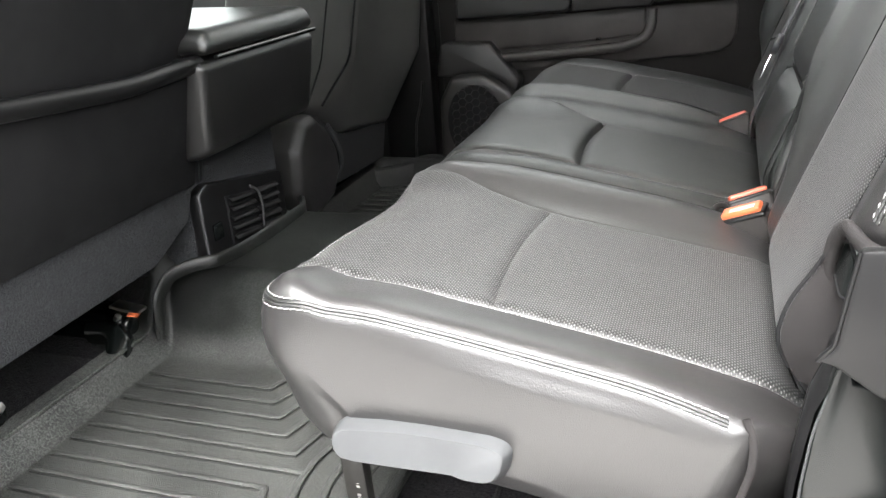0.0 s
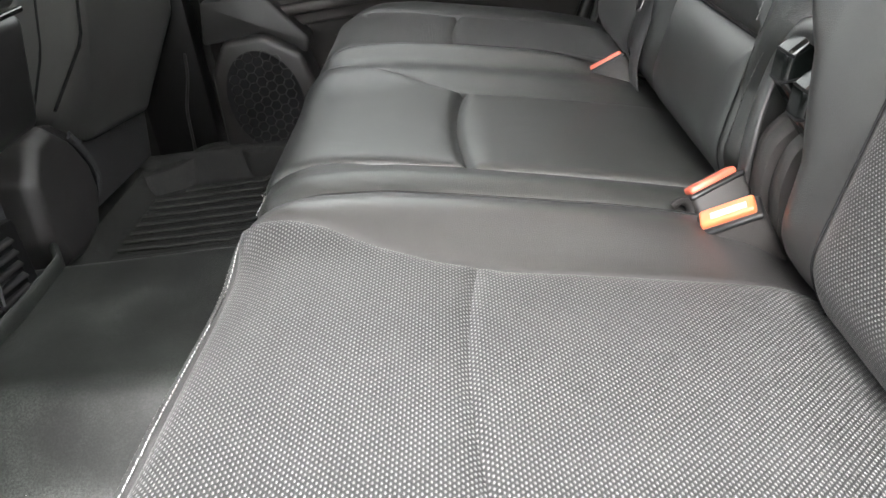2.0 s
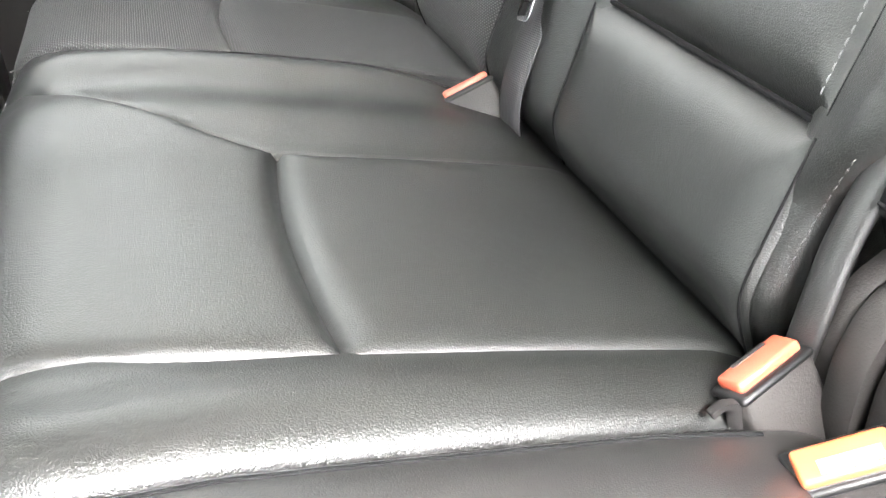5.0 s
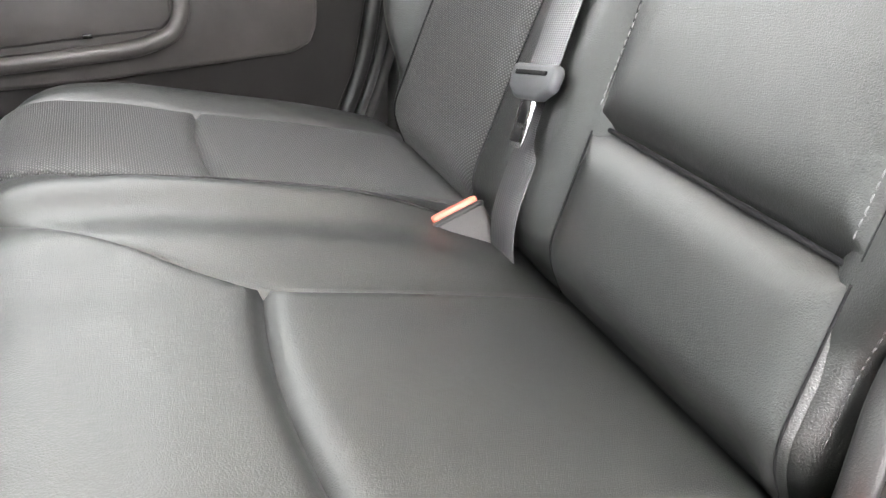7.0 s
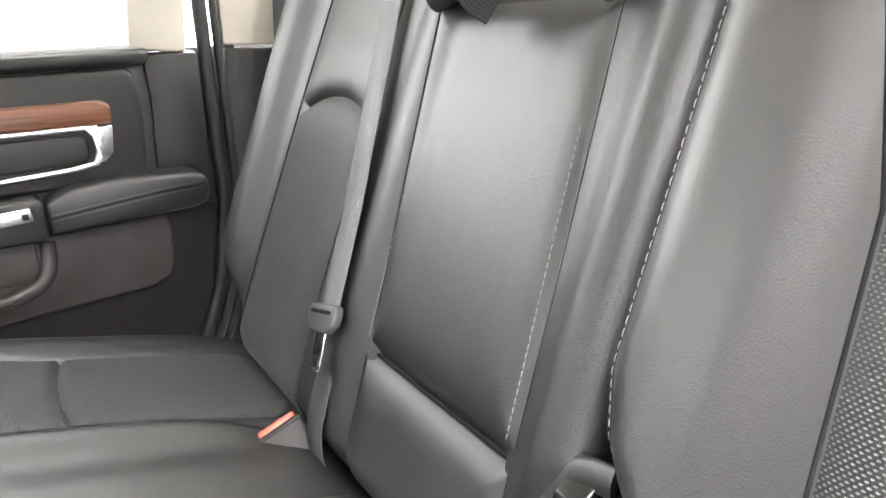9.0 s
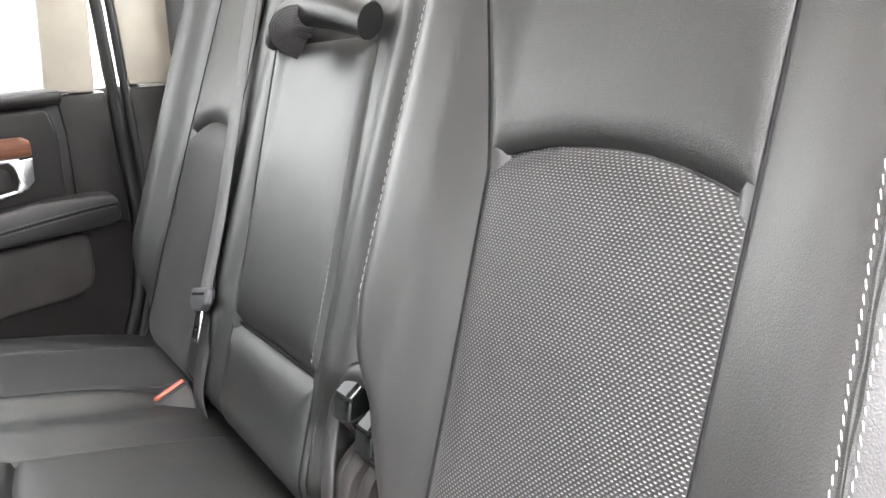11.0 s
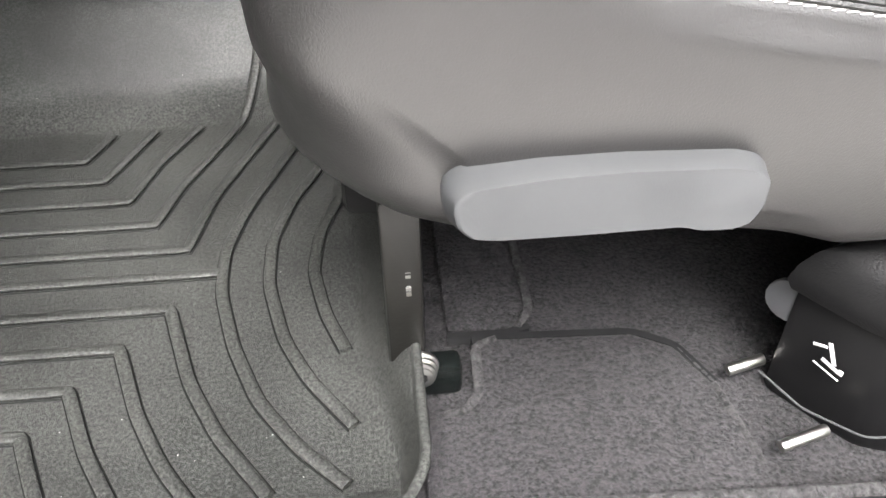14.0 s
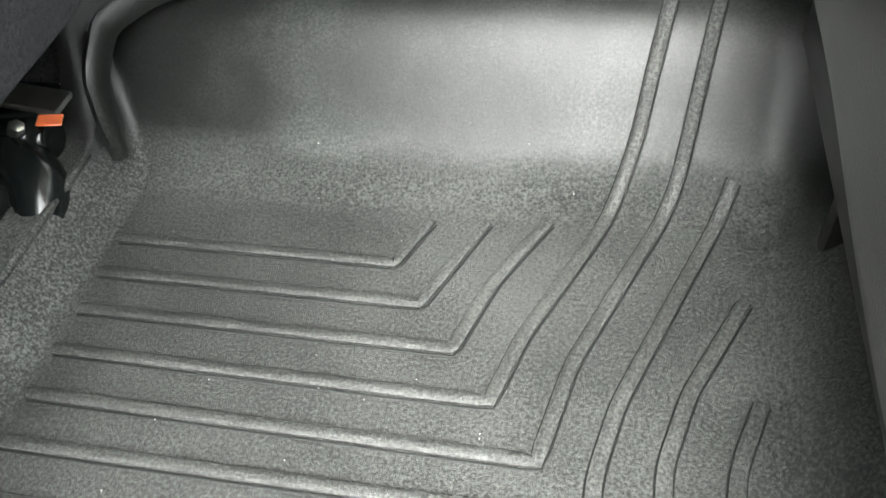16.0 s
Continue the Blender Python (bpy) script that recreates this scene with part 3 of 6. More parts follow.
R_BUMPS = ((-0.283, 0.024, 0.008), (0.162, 0.036, 0.021), (0.49, 0.045, 0.012), (0.07, 0.045, 0.010))


def pull_handle(parent):
    """The grey fold-up lever on the cushion's outer end: a proud face with a sloping upper shoulder and dark returns at both ends."""
    bm = bmesh.new()
    outline = [(-0.117, 0.216), (-0.116, 0.226), (-0.108, 0.2335), (-0.07, 0.2385), (-0.03, 0.2395), (0.022, 0.2365), (0.034, 0.232), (0.0395, 0.224), (0.0375, 0.204),
               (0.032, 0.191), (0.024, 0.187), (0.006, 0.1875), (-0.003, 0.192), (-0.05, 0.1915), (-0.097, 0.1920), (-0.1095, 0.1945), (-0.1155, 0.204)]

    outline = [tuple(p) for p in smooth_line(outline + outline[:1], 80, 0.004)[:-1]]

    def ring(y, shrink_x, top, base):
        lean = 0.010 if y < -0.825 else 0.0
        return [bm.verts.new((shrink_x * (x + 0.037) - 0.037, y - lean * (0.2395 - z) / 0.0525, base + top * (z - 0.187))) for x, z in outline]
    rings = [ring(-0.8300, 0.925, 0.57, 0.2012), ring(-0.8290, 0.945, 0.595, 0.2003), ring(-0.8215, 0.99, 0.775, 0.1915), ring(-0.8180, 1.0, 0.785, 0.1912), ring(-0.802, 0.99, 0.775, 0.1915)]
    n = len(outline)
    bm.faces.new(rings[0])
    bm.faces.new(rings[-1][::-1])
    for ra, rb in zip(rings, rings[1:]):
        for j in range(n):
            bm.faces.new((ra[j], rb[j], rb[(j + 1) % n], ra[(j + 1) % n]))
    bmesh.ops.recalc_face_normals(bm, faces=bm.faces[:])
    return part("pull_handle", bm, GREY, parent, "grey plastic fold-up lever", sharp=36)


LEG_IN = -0.437


def left_cushion():
    t = thing("bench_seat", (0.03, -0.57, 0.148), "single black rear seat cushion with flecked mesh and white stitching", "car seat", "rear bench cushions")
    cover, tree = cushion_cover("cushion_cover", -0.81, -0.3225, (0.018, 0.05), (0.014, 0.05), L_BUMPS, ((L_OUT, L_IN),),
                                LEATHER_SIDE, t, "black grained vinyl cover", 0.10)
    cushion_panel("rear_insert", L_OUT, L_IN, 0.0, S_SEAM, L_BUMPS, MESH, t, "flecked black mesh insert", seam_front=True, seam_lift=0.0045)
    cushion_panel("front_insert", L_OUT, L_IN, S_SEAM, S_CREST, L_BUMPS, MESH, t, "flecked black mesh insert", seam_rear=True, seam_lift=0.0045, tuck_front=True)

    # double row of white stitches with dark cords between, along the end, round the corner and along the nose
    def edge(turn, r=0.018):
        a = radians(turn)
        xs = np.linspace(0.200, -0.135, 60)
        z = np.interp(xs, SECTION[:TOP_END, 0][::-1], SECTION[:TOP_END, 1][::-1]) + crown(xs, np.full_like(xs, -0.79), L_BUMPS) + raised_nose(xs, -0.79, 0.3)[1]
        main = [(x, -0.81 + r - r * math.sin(a), zz - r + r * math.cos(a)) for x, zz in zip(xs, z)]
        zc = main[-1][2]
        k = (62 - turn) / 30
        rc, zn = 0.046 - 0.006 * k, 0.316 + 0.011 * k
        corner = [(-0.147 - rc * math.sin(f), -0.762 - rc * math.cos(f), zc + (zn - zc) * f / 1.57) for f in np.linspace(0.15, 1.5, 14)]
        tail = [(-0.205 + 0.006 * k + 0.008 * float(outer(y)), y, 0.291 + 0.008 * k + (0.025 + 0.003 * k) * float(outer(y))) for y in np.linspace(-0.74, -0.35, 16)]
        return on_surface(tree, smooth_line(main + corner + tail, 220, 0.012))
    for turn in (32, 62):
        e, n = edge(turn)
        stitches("stitch_row", e, n, THREAD, t, step=0.0069, length=0.0062, r=0.00046, slant=0.16, lift=0.0007)
    for turn in (42, 52):
        e, n = edge(turn)
        sweep("seam_cord", e + n * 0.0002, circle(0.0018, 6), LEATHER, t)
    # dark stitched seam along the inner edge
    e, n = on_surface(tree, [(x, -0.337, float(np.interp(x, SECTION[:TOP_END, 0][::-1], SECTION[:TOP_END, 1][::-1])) + 0.005) for x in np.linspace(0.2, -0.2, 80)])
    sweep("seam_cord", e, circle(0.0016, 6), CLOTH, t)
    stitches("stitch_row", e + np.array([0, -0.005, 0]), n, DARK_THREAD, t, step=0.006, length=0.0045)
    pull_handle(t)
    box("seat_pan", (0.40, 0.37, 0.058), (0.03, -0.525, 0.148), BLACK, t, 0.008, 2, (0, 0, 0), "black seat pan")
    # trailing knit flap at the rear outer corner
    flap = smooth_line([(0.212, -0.802, 0.262), (0.2185, -0.805, 0.245), (0.218, -0.806, 0.22), (0.211, -0.803, 0.19), (0.2, -0.8, 0.162)], 20, 0.01)
    sweep("rear_flap", flap, strap_profile(0.006, 0.003), KNIT, t, (0, -1, 0))
    # folding leg with its stamped mark and foot
    for y in (-0.752, LEG_IN):
        leg = box("support_leg", (0.024, 0.016, 0.15), (-0.136, y, 0.098), LEG, t, 0.003, 2, (4, 0, 0), "black pressed-steel support leg")
        for w, z in ((0.0028, 0.126), (0.0026, 0.1215), (0.0028, 0.117), (0.0024, 0.1125), (0.0022, 0.102), (0.0024, 0.0975)):
            box("stamped_mark", (0.0032, 0.0010, w), (-0.133, y - 0.0088, z), STEEL, leg, 0.0)
        part("pivot_bolt", cyl_bm((-0.128, y - 0.020, 0.030), (-0.128, y + 0.004, 0.026), 0.0080, None, 20, 0.0015), STEEL, leg, "zinc-plated bolt head")
        for k in range(3):
            part("washer", cyl_bm((-0.128, y - 0.006 - 0.0045 * k, 0.0275 + 0.0008 * k), (-0.128, y - 0.009 - 0.0045 * k, 0.0280 + 0.0008 * k), 0.0125 - 0.0012 * k, None, 24, 0.001), STEEL, leg, "stacked zinc washer")
        part("socket", cyl_bm((-0.128, y - 0.0206, 0.030), (-0.128, y - 0.018, 0.0297), 0.0042, None, 6), CLOTH, leg)
        part("foot", box_bm((0.034, 0.022, 0.026), (-0.116, y + 0.004, 0.006), 0.005), GLOSS, leg)
    return t


def right_cushion():
    t = thing("bench_seat", (0.03, 0.1, 0.148), "double black leather rear seat cushion with mesh outer place", "car seat", "rear bench cushions")
    cover, tree = cushion_cover("cushion_cover", -0.319, 0.53, (0.014, 0.045), (0.022, 0.085), R_BUMPS, ((M_OUT, M_IN), (R_IN, R_OUT)), LEATHER, t, "black leather cover")
    cushion_panel("rear_insert", M_OUT, M_IN, 0.0, S_SEAM, R_BUMPS, LEATHER, t, "smooth black leather insert", seam_front=True)
    cushion_panel("front_insert", M_OUT, M_IN, S_SEAM, S_NOSE + 0.03, R_BUMPS, LEATHER, t, "smooth black leather insert", seam_rear=True)
    cushion_panel("rear_insert", R_IN, R_OUT, 0.0, S_SEAM, R_BUMPS, MESH, t, "flecked black mesh insert", seam_front=True)
    cushion_panel("front_insert", R_IN, R_OUT, S_SEAM, S_NOSE + 0.03, R_BUMPS, MESH, t, "flecked black mesh insert", seam_rear=True)
    # piped seams that run from nose to backrest; the first lies low on the end, in the gap between the cushions
    top_z = lambda x: float(np.interp(x, SECTION[:TOP_END, 0][::-1], SECTION[:TOP_END, 1][::-1]))
    e, n = on_surface(tree, smooth_line([(x, -0.330, top_z(x) - 0.006) for x in np.linspace(0.22, -0.17, 40)], 160, 0.02), (0.0, 0.1, 0.23))
    sweep("piped_seam", e, circle(0.0018, 6), CLOTH, t)
    stitches("stitch_row", e + np.array([0, 0.0, 0.003]), n, DARK_THREAD, t, step=0.0055, length=0.004)
    y_of = line_of([-0.24, -0.15, 0.0, 0.1, 0.3], [0.22, 0.196, 0.176, 0.166, 0.118])
    pth = np.array([(SECTION[i, 0], y_of(SECTION[i, 0]), SECTION[i, 1] + crown(SECTION[i, 0], y_of(SECTION[i, 0]), R_BUMPS) * max(SEC_N[i, 1], 0) - 0.0002) for i in range(6, TOP_END + 4)])
    sweep("piped_seam", pth, circle(0.0018, 6), CLOTH, t)
    stitches("stitch_row", pth + np.array([0, -0.0025, 0.0006]), (0, -0.3, 1), DARK_THREAD, t, step=0.0055, length=0.004)
    for z in (0.288, 0.277):
        ys = np.linspace(-0.285, 0.49, 160)
        e, n = on_surface(tree, [(-0.236, y, z) for y in ys], (0.0, 0.1, 0.23))
        swell = smoothstep(-0.231, -0.215, ys) * smoothstep(0.149, 0.133, ys) + smoothstep(0.263, 0.279, ys) * smoothstep(0.469, 0.453, ys)
        stitches("stitch_row", e + n * (0.0072 * swell)[:, None], n, THREAD, t, lift=0.0014)
    box("seat_pan", (0.36, 0.78, 0.012), (0.07, 0.1, 0.146), BLACK, t)
    for y in (-0.27, 0.46):
        box("support_leg", (0.03, 0.016, 0.15), (-0.136, y, 0.072), GLOSS, t, 0.003)
    return t


left_cushion()
right_cushion()


# ---- rear bench: backrests ----
BN = np.array([-1.0, 0.0, 0.4]) / math.hypot(1, 0.4)


def back_point(y, z, h):
    """A point on the backrests' plane at a height z, lifted h towards the front."""
    p = np.array([0.128 + 0.4 * z, y, z])
    return p + BN * h


def tuck(z):
    """How far the foot of the seatback curves away into the gap."""
    return 0.045 * float(smoothstep(0.305, 0.225, np.array(z))) ** 2


def back_cover(name, rows, across, z0, z1, mat, parent, label, sides, holes=()):
    """rows: heights; across(y, z) gives the lift; sides(z): the outer edges; holes: panels under which the cover sinks."""
    zs = np.concatenate([z0 + 0.05 * (1 - np.cos(np.linspace(0, math.pi / 2, 8))), np.linspace(z0 + 0.056, z1 - 0.056, rows), z1 - 0.05 * (1 - np.cos(np.linspace(0, math.pi / 2, 8)))[::-1]])
    k = 110
    pts = np.zeros((len(zs), k + 8, 3))
    for i, z in enumerate(zs):
        a, b = sides(z)
        r = 0.04
        drop = float(inset(np.array(z - z0), 0.05) + inset(np.array(z1 - z), 0.05))
        c = np.linspace(0, 1, k)
        y = a + (b - a) * (0.5 - 0.5 * np.cos(c * math.pi)) * 0.4 + (b - a) * c * 0.6
        h = across(y, z) - tuck(z) - inset(y - a, r) - inset(b - y, r) - drop
        for e0, e1, b0, b1 in holes:
            d = np.minimum(np.minimum(y - e0(z), e1(z) - y), min(z - b0, b1 - z))
            h = h - 0.008 * smoothstep(0.014, 0.026, d)
        for j in range(k):
            pts[i, j + 4] = back_point(y[j], z, h[j])
        for j, depth in enumerate((0.11, 0.085, 0.065, 0.05)):
            pts[i, j] = back_point(a, z, -depth)
            pts[i, k + 7 - j] = back_point(b, z, -depth)
    grid(name, pts, mat, parent, label)
    n, m = pts.shape[:2]
    quads = [(i * m + j, i * m + j + 1, (i + 1) * m + j + 1, (i + 1) * m + j) for i in range(n - 1) for j in range(m - 1)]
    return BVHTree.FromPolygons([tuple(map(float, v)) for v in pts.reshape(-1, 3)], quads)


def back_panel(name, e0, e1, b0, b1, across, mat, parent, label, puff=0.006, fall=0.012, uv_turn=False):
    """A sewn panel between side lines e0(z), e1(z) and end lines b0(y), b1(y)."""
    ss = 0.5 - 0.5 * np.cos(np.linspace(0, math.pi, 80))
    tt = 0.5 - 0.5 * np.cos(np.linspace(0, math.pi, 56))
    pts, uv = np.zeros((80, 56, 3)), np.zeros((80, 56, 2))
    for i, s in enumerate(ss):
        for j, t in enumerate(tt):
            zm = 0.5
            y = e0(zm) + (e1(zm) - e0(zm)) * t
            lo, hi = b0(y), b1(y)
            z = lo + (hi - lo) * s
            y = e0(z) + (e1(z) - e0(z)) * t
            d = max(min(y - e0(z), e1(z) - y, z - b0(y), b1(y) - z), 0.0)
            h = -0.006 + (puff + 0.006) * (1 - math.exp(-d / fall)) - tuck(z)
            pts[i, j] = back_point(y, z, float(across(np.array([y]), z)[0]) + h)
            uv[i, j] = (y, z * 1.077)
    return grid(name, pts, mat, parent, label, uv)


def panel_seam(e0, e1, b0, b1, across, parent, lift=0.0004, r=0.0022, inside=0.0066, sides=("low", "high", "first", "last"), top=None):
    """Dark recessed joints where a sewn panel meets its cover."""
    lines = {"first": [(e0(z) + inside, z) for z in np.linspace(b0(e0(0.4)) + 0.004, top or b1(e0(0.6)) - 0.004, 80)],
             "last": [(e1(z) - inside, z) for z in np.linspace(b0(e1(0.4)) + 0.004, top or b1(e1(0.6)) - 0.004, 80)],
             "low": [(y, b0(y) + inside) for y in np.linspace(e0(b0(0.0)) + inside, e1(b0(0.0)) - inside, 50)],
             "high": [(y, b1(y) - inside) for y in np.linspace(e0(0.55) + inside, e1(0.55) - inside, 50)]}
    for side in sides:
        pth = np.array([back_point(y, z, float(across(np.array([y]), z)[0]) - tuck(z) + lift) for y, z in lines[side]])
        sweep("seam", pth, circle(r, 6, 0.5), CLOTH, parent, tuple(BN))


def soft_profile(ys, hs, blur=0.012):
    """A profile across the seatback with its breaks rounded."""
    grid_y = np.linspace(ys[0] - 0.06, ys[-1] + 0.06, 900)
    w = int(blur / (grid_y[1] - grid_y[0]))
    k = np.hanning(2 * w + 3)
    dense = np.interp(grid_y, ys, hs)
    soft = np.convolve(np.pad(dense, w + 1, mode="edge"), k / k.sum(), "valid")
    return lambda y: np.interp(y, grid_y, soft)


def flat(v):
    return lambda z: v


def left_back():
    t = thing("rear_seatback", (0.24, -0.56, 0.235), "single black leather seatback with flecked mesh and white stitching", "seatback", "rear bench seatbacks")
    ctrl_y = [-0.825, -0.81, -0.797, -0.775, -0.745, -0.712, -0.69, -0.47, -0.445, -0.41, -0.365, -0.33, -0.318]
    ctrl_h = [-0.002, 0.009, 0.015, 0.019, 0.014, 0.004, 0.002, 0.003, 0.010, 0.026, 0.035, 0.032, 0.026]
    profile = soft_profile(ctrl_y, ctrl_h)

    def across(y, z):
        k = float(smoothstep(0.26, 0.42, np.array(z)))
        return profile(y) * (0.45 + 0.55 * k)

    def sides(z):
        k = float(smoothstep(0.35, 0.415, np.array(z)))
        return -0.737 - 0.088 * k, float(np.interp(z, [0.25, 0.33, 0.40, 0.44, 0.48], [-0.405, -0.40, -0.372, -0.335, -0.318]))

    arc = lambda y: 0.622 - 1.35 * (y + 0.572) ** 2
    low = lambda y: 0.236 + 1.2 * max(0.0, abs(y + 0.577) - 0.1) ** 2
    e0, e1 = line_of([0.24, 0.3, 0.45, 0.72, 0.85], [-0.705, -0.712, -0.715, -0.706, -0.70]), line_of([0.24, 0.4, 0.6, 0.72, 0.85], [-0.474, -0.467, -0.454, -0.420, -0.39])
    tree = back_cover("seatback_cover", 110, across, 0.225, 0.86, LEATHER_SIDE, t, "black grained vinyl cover", sides, ((e0, e1, 0.24, 0.84),))
    back_panel("mesh_insert", e0, e1, low, arc, across, MESH, t, "flecked black mesh insert")
    back_panel("upper_insert", e0, e1, lambda y: arc(y) + 0.0005, lambda y: 0.845, across, LEATHER, t, "smooth black leather upper panel")
    panel_seam(e0, e1, low, arc, across, t, 0.0004, 0.0016, 0.0055, ("first", "last"), 0.82)
    # white double seam on the outer bolster, single white seam on the inner edge
    centre = (0.42, -0.56, 0.55)

    def seam(y0, lean, h=0.03):
        zs = np.linspace(0.408, 0.83, 100)
        return on_surface(tree, [back_point(y0 + lean * (z - 0.456) / 0.21, z, h) for z in zs], centre)
    for y0 in (-0.797, -0.8095):
        e, n = seam(y0, 0.022)
        stitches("stitch_row", e, n, THREAD, t, step=0.0068, length=0.0048, r=0.00036, slant=0.2, lift=0.0009)
    for y0 in (-0.8015, -0.8055):
        e, n = seam(y0, 0.022)
        sweep("seam_cord", e, circle(0.0018, 6), LEATHER, t, tuple(BN))
    e, n = seam(-0.333, 0.0, 0.03)
    stitches("stitch_row", e, n, THREAD, t, step=0.0082, lift=0.0012)
    return t


def right_back():
    t = thing("rear_seatback", (0.24, 0.11, 0.235), "double black leather seatback with folded centre armrest", "seatback", "rear bench seatbacks")
    ctrl_y = [-0.31, -0.295, -0.27, -0.248, -0.235, 0.025, 0.037, 0.06, 0.085, 0.105, 0.125, 0.16, 0.185, 0.41, 0.437, 0.47, 0.50, 0.53]
    ctrl_h = [0.010, 0.014, 0.014, 0.006, 0.002, 0.002, 0.008, 0.018, 0.016, 0.010, 0.014, 0.010, 0.003, 0.003, 0.010, 0.036, 0.044, 0.040]
    profile = soft_profile(ctrl_y, ctrl_h)

    def across(y, z):
        k = float(smoothstep(0.26, 0.42, np.array(z)))
        return profile(y) * (0.5 + 0.5 * k)

    def sides(z):
        return -0.274 - 0.036 * float(smoothstep(0.335, 0.405, np.array(z))), 0.53 - 0.07 * float(smoothstep(0.40, 0.30, np.array(z)))

    a0, a1 = line_of([0.26, 0.38, 0.72, 0.8], [-0.262, -0.248, -0.212, -0.2]), line_of([0.26, 0.38, 0.72, 0.8], [0.022, 0.032, 0.062, 0.066])
    r0, r1 = line_of([0.24, 0.4, 0.6, 0.85], [0.176, 0.176, 0.170, 0.14]), line_of([0.24, 0.4, 0.6, 0.85], [0.436, 0.430, 0.424, 0.41])
    tree = back_cover("seatback_cover", 110, across, 0.225, 0.86, LEATHER, t, "black leather cover", sides, ((a0, a1, 0.25, 0.76), (r0, r1, 0.24, 0.84)))
    arc = lambda y: 0.614 - 1.9 * (y - 0.30) ** 2
    low = lambda y: 0.236 + 1.2 * max(0.0, abs(y - 0.305) - 0.1) ** 2
    back_panel("mesh_insert", r0, r1, low, arc, across, MESH, t, "flecked black mesh insert")
    back_panel("upper_insert", r0, r1, lambda y: arc(y) + 0.0005, lambda y: 0.845, across, LEATHER, t, "smooth black leather upper panel")
    back_panel("lower_pad", a0, a1, lambda y: 0.24, lambda y: 0.377, across, LEATHER, t, "smooth black leather lower pad", puff=0.010, fall=0.013)
    arm = back_panel("centre_armrest", a0, a1, lambda y: 0.381, lambda y: 0.716, across, LEATHER, t, "folded-up black leather centre armrest", puff=0.008, fall=0.012)
    panel_seam(a0, a1, lambda y: 0.381, lambda y: 0.716, across, t, -0.0006, 0.0016, 0.0048, ("first", "last"))
    panel_seam(a0, a1, lambda y: 0.24, lambda y: 0.377, across, t, 0.0002, 0.0012, 0.0045, ("first", "last"))
    panel_seam(a0, a1, lambda y: 0.379, lambda y: 0.716, across, t, -0.0032, 0.0020, 0.0, ("low",))
    panel_seam(r0, r1, low, arc, across, t, 0.0004, 0.0016, 0.0055, ("first", "last"), 0.82)
    for e, s in ((a0, 0.012), (a1, -0.010)):
        zs = np.linspace(0.392, 0.62, 80)
        pth = np.array([back_point(e(z) + s, z, 0.0085) for z in zs])
        stitches("stitch_row", pth, BN, GREY_THREAD, arm, step=0.007, length=0.0052)
    # bulging lip over the armrest with its pull strap
    lip = smooth_line([back_point(y, 0.722 + 0.016 * math.sin((y + 0.21) / 0.275 * math.pi), 0.016 + 0.022 * math.sin(max(0, min(1, (y + 0.215) / 0.285)) * math.pi)) for y in np.linspace(-0.21, 0.064, 24)], 60, 0.02)
    sweep("top_lip", lip, circle(0.02, 14, 0.8), LEATHER, t, tuple(BN), "bulging black leather lip")
    strap = smooth_line([back_point(-0.075, 0.70, 0.03), back_point(-0.078, 0.703, 0.055), back_point(-0.082, 0.712, 0.062), back_point(-0.088, 0.722, 0.052), back_point(-0.09, 0.724, 0.03)], 24, 0.01)
    sweep("pull_strap", strap, strap_profile(0.034, 0.0022), BELT_DARK, t, (0.2, 0.95, 0.2), "folded black pull strap")
    return t


def headrest(y):
    t = thing("headrest", (0.50, y, 0.86), "black leather headrest on top of the seatback", "headrest", "rear headrests")
    part("pad", box_bm((0.09, 0.27, 0.15), (0.52, y, 0.965), 0.035, 4, (0, 16, 0)), LEATHER, t, "black leather pad")
    for dy in (-0.07, 0.07):
        part("post", cyl_bm((0.475, y + dy, 0.84), (0.50, y + dy, 0.92), 0.006, None, 12), STEEL, t)


left_back()
right_back()
headrest(-0.57)
headrest(0.29)


# ---- cab floor and liner ----
def mat_height(x, y):
    """Upper face of the liner: flat wells, the tunnel hump, raised rims."""
    c = np.abs(y - YC)
    h = 0.115 * smoothstep(0.262, 0.135, c)
    wide = smoothstep(0.17, 0.25, c)
    fore = 0.042 * np.clip((-0.645 - 0.03 * (1 - wide) - x) / 0.027, 0.0, 1.0)
    run = 0.028 * smoothstep(0.69, 0.58, c)                             # the rear wall leans more away from the corners
    px, pc = np.maximum(x + 0.160 + run, 0.0), np.maximum(c - 0.697, 0.0)     # rounded rear corners
    reach = np.sqrt(px * px + pc * pc)
    turn = px / (reach + 1e-9)
    aft = smoothstep(0.012, 0.029 + run, reach) * (0.046 * turn + np.where(y < YC, 0.018, 0.06) * (1 - turn)) * smoothstep(0.1, 0.3, c)
    step = 0.06 - 0.03 * smoothstep(-0.50, -0.44, x)
    side = smoothstep(0.690, 0.724, c) * np.where(y < YC, 0.014, step)
    return h + np.maximum(np.maximum(fore, aft), side)


